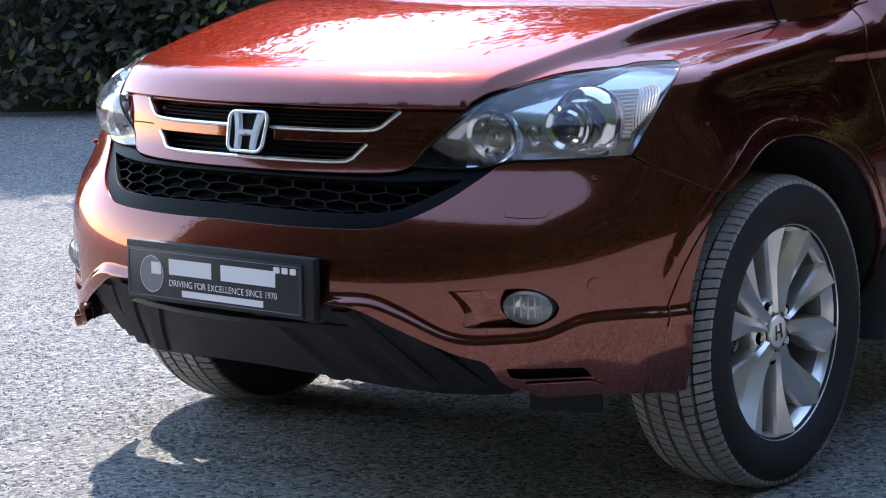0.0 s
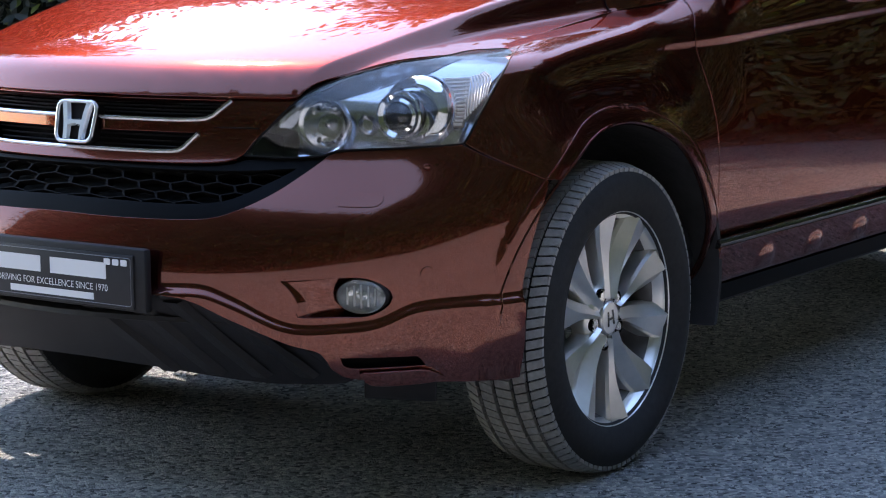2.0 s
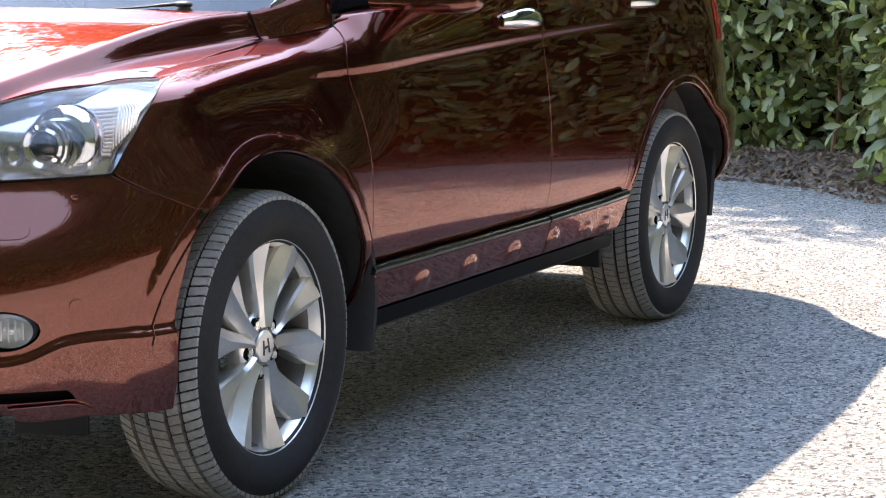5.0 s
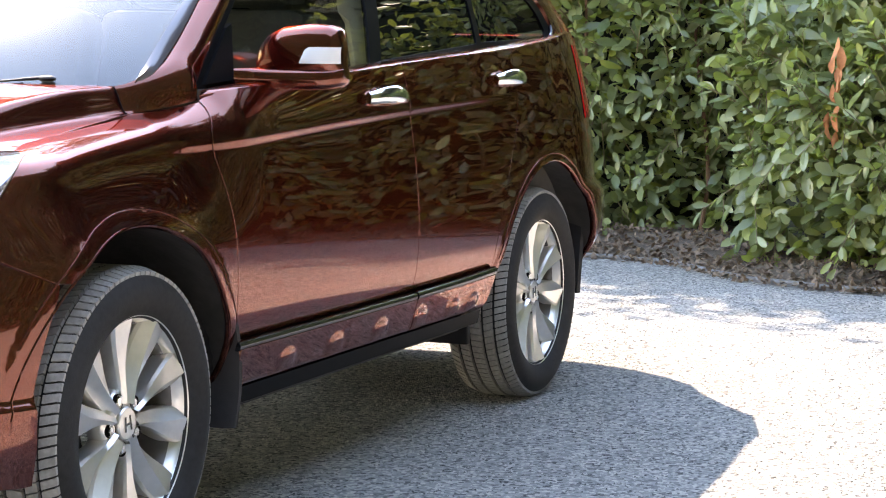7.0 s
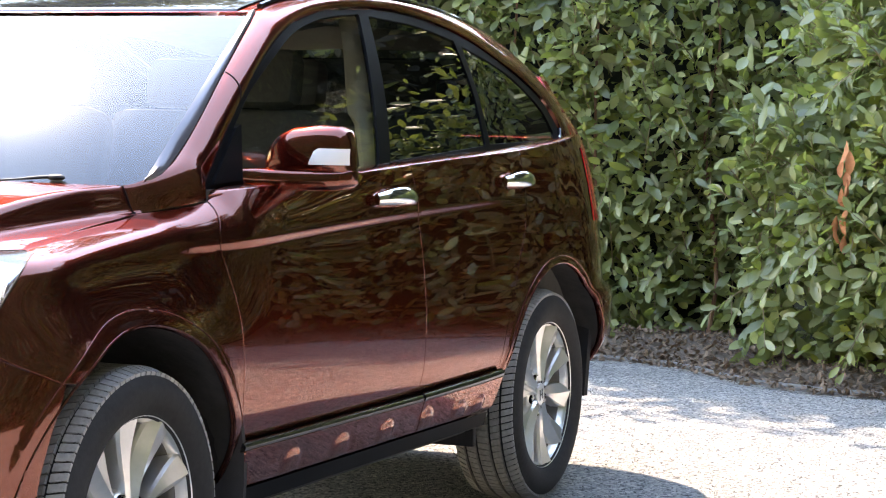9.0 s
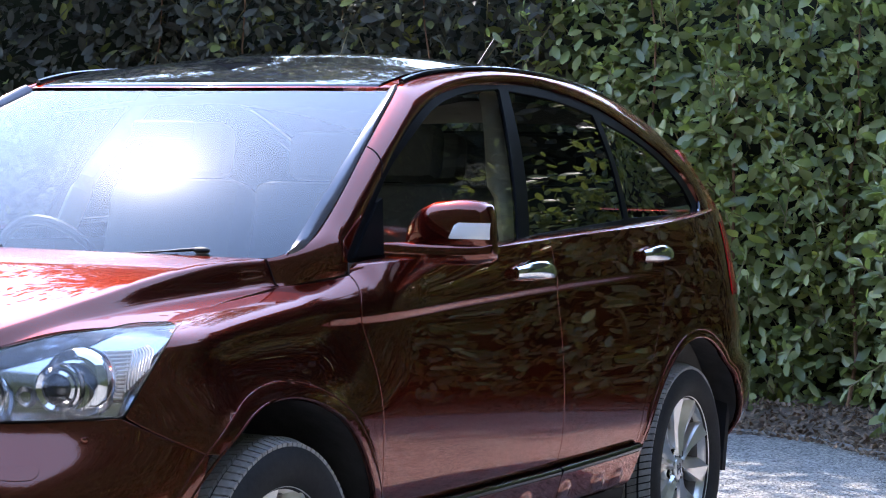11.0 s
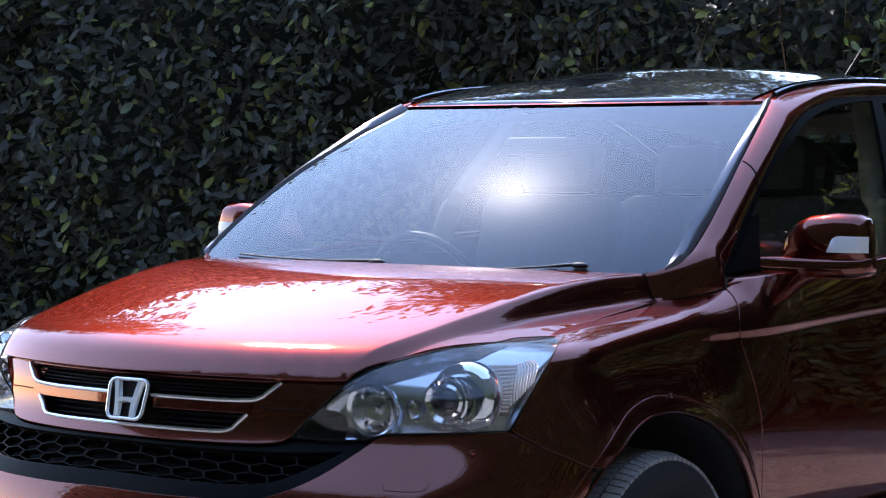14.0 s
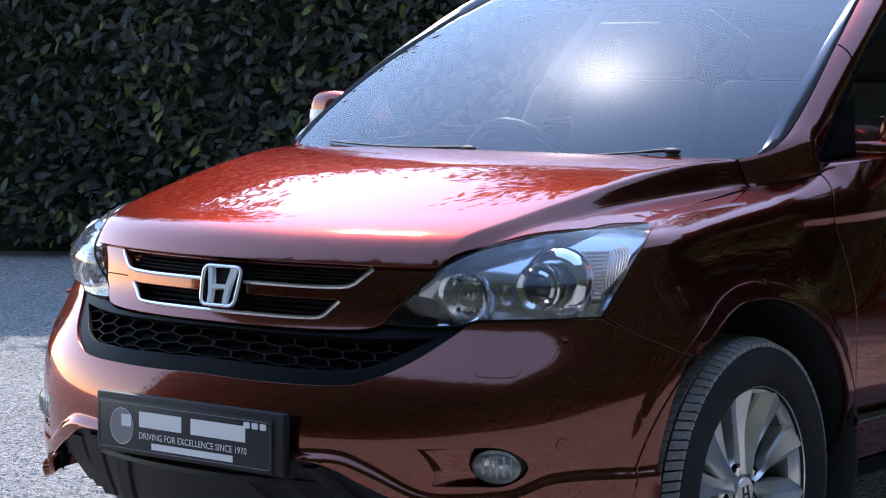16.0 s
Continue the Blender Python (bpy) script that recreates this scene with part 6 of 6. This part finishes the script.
for a in (0.0, math.pi, 1.5 * math.pi):
    tube(bm, [Vector((-0.36, 0.80, 1.0)), Vector((-0.36, 0.80, 1.0)) + 0.18 * Vector((math.cos(a), -0.42 * math.sin(a), 0.9 * math.sin(a)))], 0.016, 6)
part("steering_wheel", bm, BLACK_PLASTIC, car)


def seat(x, y):
    s = new("seat")
    s.parent = car
    bm = bmesh.new()
    add_box(bm, (x, y, 0.66), (0.50, 0.52, 0.18), bevel=0.05)
    part("cushion", bm, CABIN, s)
    bm = bmesh.new()
    add_box(bm, (x, y + 0.34, 0.98), (0.48, 0.15, 0.62), Matrix.Rotation(-0.25, 4, "X"), 0.055)
    part("backrest", bm, CABIN, s)
    bm = bmesh.new()
    add_box(bm, (x, y + 0.45, 1.375), (0.27, 0.10, 0.17), Matrix.Rotation(-0.15, 4, "X"), 0.04)
    part("headrest", bm, CABIN, s)


for x, y in ((-0.36, 1.05), (0.36, 1.05), (-0.40, 1.95), (0.40, 1.95), (0.0, 1.95)):
    seat(x, y)
bm = bmesh.new()
rows = [[(u * 0.57, y, roof_z(0, y) - 0.10 - 0.03 * u * u) for u in (-1, -0.5, 0, 0.5, 1)] for y in (1.05, 1.5, 2.0, 2.5, 2.9)]
loft(bm, rows)
part("headlining", bm, CREAM, car)
for side in (1, -1):
    bm = bmesh.new()
    pts = [side_glass(y, z) for y, z in ((1.40, 1.12), (1.45, 1.28), (1.56, 1.45), (1.62, 1.55))]
    tube(bm, [(side * (p[0] - 0.06), p[1], p[2]) for p in spline(pts, 0.05)], 0.045, 10, 0.6)
    part("pillar_trim", bm, CREAM, car)
    bm = bmesh.new()
    rows = [[(side * 0.80, y, 0.45), (side * 0.80, y, 1.0), (side * 0.80, y, 1.09)] for y in (0.4, 1.0, 1.5, 2.1, 2.6, 3.1)]
    loft(bm, rows)
    part("door_lining", bm, CABIN, car)
bm = bmesh.new()
add_box(bm, (0.0, 0.80, 1.415), (0.20, 0.03, 0.05), bevel=0.012)
part("inner_mirror", bm, BLACK_PLASTIC, car)
# bulkhead closing the engine bay from below and behind
bm = bmesh.new()
add_box(bm, (0, -0.25, 0.60), (0.96, 0.9, 0.45), bevel=0.03)
part("engine_block", bm, SHUT_LINE, car)


# ---- laurel hedges: dark core, many single leaves, some bare twigs ----
LEAF_V = np.array([(0, 0, 0), (-0.20, 0.22, 0.04), (0, 0.24, 0), (0.20, 0.22, 0.04), (-0.34, 0.55, 0.04), (0, 0.57, -0.01), (0.34, 0.55, 0.04), (-0.24, 0.84, 0.0), (0, 0.85, -0.04), (0.24, 0.84, 0.0), (0, 1.0, -0.07)])
LEAF_F = [(0, 2, 1), (0, 3, 2), (1, 2, 5, 4), (2, 3, 6, 5), (4, 5, 8, 7), (5, 6, 9, 8), (7, 8, 10), (8, 9, 10)]
LEAF_N = len(LEAF_V)


def hedge_face(x, z, line, lean=0.05):
    """How far the foliage stands out of the hedge's line, in metres."""
    return 0.28 * noise.noise(Vector((x * 0.9, z * 0.9, line))) + 0.12 * noise.noise(Vector((x * 2.6, z * 2.6, line + 5)))


def leaf_cloud(name, rng, count, place, size, mat, parent, label=""):
    """Leaves at the points that place gives, each with an outward way, hanging and turned by chance."""
    allv, faces = np.empty((count * LEAF_N, 3)), []
    for k in range(count):
        at, out = place(rng)
        s = size * rng.uniform(0.6, 1.25)
        way = Vector((rng.gauss(0, 0.55), rng.gauss(0, 0.55), rng.gauss(-0.15, 0.55))) + out * 0.75
        way.normalize()
        nrm = (out + Vector((rng.gauss(0, 0.5), rng.gauss(0, 0.5), rng.gauss(0.5, 0.5)))).normalized()
        sx = way.cross(nrm).normalized()
        up = sx.cross(way).normalized()
        m = np.array((sx * 0.62, way, up))
        allv[k * LEAF_N:(k + 1) * LEAF_N] = (LEAF_V * s) @ m + np.array(at)
        faces += [tuple(i + k * LEAF_N for i in f) for f in LEAF_F]
    return mesh_from(name, allv.tolist(), faces, mat, parent, label)


def hedge(label, start, end, height, depth, leaves, size, seed, low_share=0.5, low_height=3.0, mat=LEAF, shoots=0, pieces=0, branches=0):
    """A hedge from start to end (plan points); its face looks to the right of that way."""
    a, b = Vector((*start, 0)), Vector((*end, 0))
    along = (b - a).normalized()
    out = Vector((along.y, -along.x, 0))
    length = (b - a).length
    ob = thing("hedge", label, "hedge", at=(a + b) / 2)
    base = (a + b) / 2
    rng = random.Random(seed)
    # dark sheet behind the leaves; the hedge's inner shade is put into its colour
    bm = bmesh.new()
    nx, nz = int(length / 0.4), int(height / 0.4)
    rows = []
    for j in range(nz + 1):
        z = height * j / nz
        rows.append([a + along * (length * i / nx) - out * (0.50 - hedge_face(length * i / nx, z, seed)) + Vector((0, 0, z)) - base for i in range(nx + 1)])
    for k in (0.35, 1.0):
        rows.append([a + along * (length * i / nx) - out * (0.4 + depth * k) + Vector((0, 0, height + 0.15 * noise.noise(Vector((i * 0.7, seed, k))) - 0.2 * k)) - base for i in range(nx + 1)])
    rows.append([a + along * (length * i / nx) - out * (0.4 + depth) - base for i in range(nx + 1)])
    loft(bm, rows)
    part("core", bm, HEDGE_CORE, ob, "dark sheet carrying the hedge's inner shade in its colour")

    def place(r):
        s = r.uniform(0, length)
        z = r.uniform(0.12, low_height) if r.random() < low_share else r.uniform(low_height, height)
        d = hedge_face(s, z, seed) - abs(r.gauss(0, 0.21)) + 0.07
        if r.random() < 0.08 and z > height - 1.2:
            z = height + r.uniform(-0.1, 0.35)
            d -= r.uniform(0, depth)
        return a + along * s + out * d + Vector((0, 0, z)) - base, out

    ob2 = leaf_cloud("foliage", rng, leaves, place, size, mat, ob, "glossy evergreen leaves")
    tagged(ob2, kind="stuff")
    # upright and drooping shoots with leaves set round their stems
    verts, faces, singles = [], [], []
    stems = bmesh.new()
    for k in range(shoots):
        s, z = rng.uniform(0, length), rng.uniform(0.15, low_height - 0.3)
        root = a + along * s + out * (hedge_face(s, z, seed) - 0.10) + Vector((0, 0, z)) - base
        way = (out * rng.uniform(0.2, 0.9) + along * rng.gauss(0, 0.35) + Vector((0, 0, rng.choice((0.9, 0.8, 0.6, -0.5))))).normalized()
        reach = rng.uniform(0.25, 0.55)
        line = [root + way * (reach * q / 4) + Vector((0, 0, -0.05)) * (q / 4) ** 2 for q in range(5)]
        tube(stems, line, [0.005, 0.0045, 0.004, 0.003, 0.002], 4)
        turn = rng.uniform(0, 6.28)
        side_a = way.orthogonal().normalized()
        side_b = way.cross(side_a)
        n = int(reach / 0.045)
        for q in range(n):
            t = (q + 1) / n
            ang = turn + 2.4 * q
            spoke = side_a * math.cos(ang) + side_b * math.sin(ang)
            run = (spoke * (1.15 - 0.5 * t) + way * (0.35 + 0.7 * t) + Vector((0, 0, -0.15)) + out * 0.15).normalized()
            nrm = (way * 1.0 + Vector((0, 0, 0.7)) + out * 0.3 - spoke * 0.2).normalized()
            sx = run.cross(nrm).normalized()
            up = sx.cross(run).normalized()
            sc = size * rng.uniform(0.75, 1.1) * (1 - 0.3 * t)
            at = root + way * (reach * t) + Vector((0, 0, -0.05)) * t * t
            if len(singles) < pieces and rng.random() < 0.5:
                singles.append(Matrix.Translation(at) @ Matrix((sx * 0.62, run, up)).transposed().to_4x4() @ Matrix.Scale(sc, 4))
            else:
                v = (LEAF_V * sc) @ np.array((sx * 0.62, run, up)) + np.array(at)
                f0 = len(verts)
                verts += v.tolist()
                faces += [tuple(i + f0 for i in f) for f in LEAF_F]
    for k in range(branches):
        s = length * (k + rng.uniform(0.25, 0.75)) / branches
        bm = bmesh.new()
        tops = rng.uniform(1.6, low_height)
        line = [a + along * (s + 0.10 * noise.noise(Vector((q * 0.4, k, seed)))) + out * (hedge_face(s, 0.3 * q, seed) * 0.7 + 0.02) + Vector((0, 0, 0.1 + tops * q / 9)) - base for q in range(10)]
        tube(bm, line, [0.013 - 0.001 * q for q in range(10)], 6)
        part("branch", bm, TWIG, ob)
    if shoots:
        tagged(mesh_from("shoot_leaves", verts, faces, mat, ob, "leaves set round the shoots"), kind="stuff")
        tagged(part("stem_tangle", stems, STEM, ob, "thin green-brown stems"), kind="stuff")
    shared = None
    for m in singles:
        if shared is None:
            leaf = mesh_from("leaf", LEAF_V.tolist(), LEAF_F, LEAF_PIECE, ob)
            shared = leaf.data
        else:
            leaf = new("leaf", shared)
            leaf.parent = ob
        leaf.matrix_local = m
    return ob


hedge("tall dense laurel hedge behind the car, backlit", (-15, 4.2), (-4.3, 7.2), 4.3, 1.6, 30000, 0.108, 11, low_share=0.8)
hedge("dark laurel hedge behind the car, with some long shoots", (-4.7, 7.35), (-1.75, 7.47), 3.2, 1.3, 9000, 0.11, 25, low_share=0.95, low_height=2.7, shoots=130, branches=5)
# from here the leaf colour turns paler, for the stronger light on this stretch
hedge("laurel hedge with leaves coloured paler for the light, beside a leaf-littered bed", (-1.85, 7.46), (1.2, 7.6), 3.2, 1.3, 9000, 0.115, 21, low_share=0.95, low_height=2.7, mat=LIT_LEAF, shoots=280, branches=6)
hedge("bushy laurel with leaves coloured paler for the light", (0.75, 7.35), (1.45, 6.35), 2.8, 0.9, 2800, 0.125, 22, low_share=0.97, low_height=2.6, mat=LIT_LEAF, shoots=180, branches=2)
hedge("bushy laurel standing forward over the edging stones", (1.30, 6.35), (10.6, 6.5), 2.8, 1.2, 12000, 0.125, 23, low_share=0.97, low_height=2.6, mat=LIT_LEAF, shoots=200)
shrub = hedge("low bushy laurel before the hedge, with one withered shoot", (0.45, 6.62), (1.55, 6.25), 1.45, 0.5, 1600, 0.125, 24, low_share=0.97, low_height=1.4, mat=LIT_LEAF, shoots=100, pieces=300)
# next three stand out of view, added so paint and glass mirror dark foliage
hedge("unseen tall hedge added behind the bushy laurel to fill reflections", (1.7, 8.5), (12.5, 8.7), 10.0, 1.5, 16000, 0.22, 14, mat=LEAF)
hedge("unseen dark hedge added along the drive's far side to darken reflections", (9.5, 9), (8.6, -12), 10.5, 1.5, 20000, 0.22, 12, mat=DARK_LEAF)
hedge("unseen dark hedge added at the drive's near end to darken reflections", (13, -11.5), (-14, -11.5), 14.0, 1.5, 24000, 0.28, 13, mat=DARK_LEAF)


def withered_shoot(parent, at):
    """A broken shoot whose curled leaves hang dead and orange-brown."""
    rng = random.Random(9)
    verts, faces = [], []
    for k in range(11):
        sc = rng.uniform(0.09, 0.15)
        m = Matrix.Translation(Vector(at) + Vector((rng.gauss(0, 0.025), rng.gauss(0, 0.02), -0.045 * k + 0.16))) @ Matrix.Rotation(rng.uniform(0, 6.28), 4, "Z") @ Matrix.Rotation(radians(rng.uniform(-105, -65)), 4, "X")
        f0 = len(verts)
        for x, y, z in LEAF_V:
            verts.append(m @ (Vector((x * 0.6, y, z + 0.9 * x * x)) * sc))
        faces += [tuple(i + f0 for i in f) for f in LEAF_F]
    tagged(mesh_from("withered_leaves", verts, faces, DEAD_LEAF, parent, "curled orange-brown dead leaves"), kind="stuff")


withered_shoot(shrub, (1.10 - shrub.location.x, 6.12 - shrub.location.y, 1.05))


# ---- tree over the tall hedge ----
def tree(at, height, spread, leaves, seed, leaf=0.16):
    ob = thing("tree", "broad leafy tree standing behind the hedge", "tree", at=(*at, 0))
    rng = random.Random(seed)
    bm = bmesh.new()
    trunk = [Vector((0.15 * noise.noise(Vector((k * 0.5, seed, 0))), 0.15 * noise.noise(Vector((k * 0.5, 0, seed))), height * 0.75 * k / 8)) for k in range(9)]
    tube(bm, trunk, [0.24 - 0.022 * k for k in range(9)], 10)
    tips = []
    for k in range(26):
        a, b0 = rng.uniform(0, 2 * math.pi), rng.randint(3, 8)
        root = trunk[b0]
        reach = spread * rng.uniform(0.45, 1.0) * (1.15 - 0.06 * b0)
        tip = root + Vector((math.cos(a) * reach, math.sin(a) * reach, rng.uniform(0.2, 1.3)))
        mid = root.lerp(tip, 0.5) + Vector((0, 0, 0.25))
        tube(bm, [root, mid, tip], [0.07, 0.04, 0.012], 6)
        tips += [tip, mid.lerp(tip, 0.5), tip.lerp(trunk[8] + Vector((0, 0, 0.8)), 0.4)]
    part("trunk", bm, TWIG, ob)

    def place(r):
        c = r.choice(tips)
        off = Vector((r.gauss(0, 0.33), r.gauss(0, 0.33), r.gauss(0, 0.26)))
        return c + off, (off + Vector((0, 0, 0.2))).normalized()

    crown = leaf_cloud("crown", rng, leaves, place, leaf, LEAF, ob)
    tagged(crown, kind="stuff")


tree((-10.4, 6.2), 7.6, 2.4, 9000, 31)
tree((-8.5, 13.5), 12.5, 3.8, 15000, 32, 0.20)
tree((-14.0, 9.5), 11.0, 3.4, 10000, 34, 0.20)
tree((4.6, 11.0), 13.5, 3.9, 16000, 35, 0.24)
tree((9.4, 10.6), 14.5, 4.2, 18000, 36, 0.25)
tree((12.8, 4.5), 14.0, 4.2, 16000, 37, 0.25)
tree((-3.2, 9.9), 8.6, 2.3, 7000, 33)
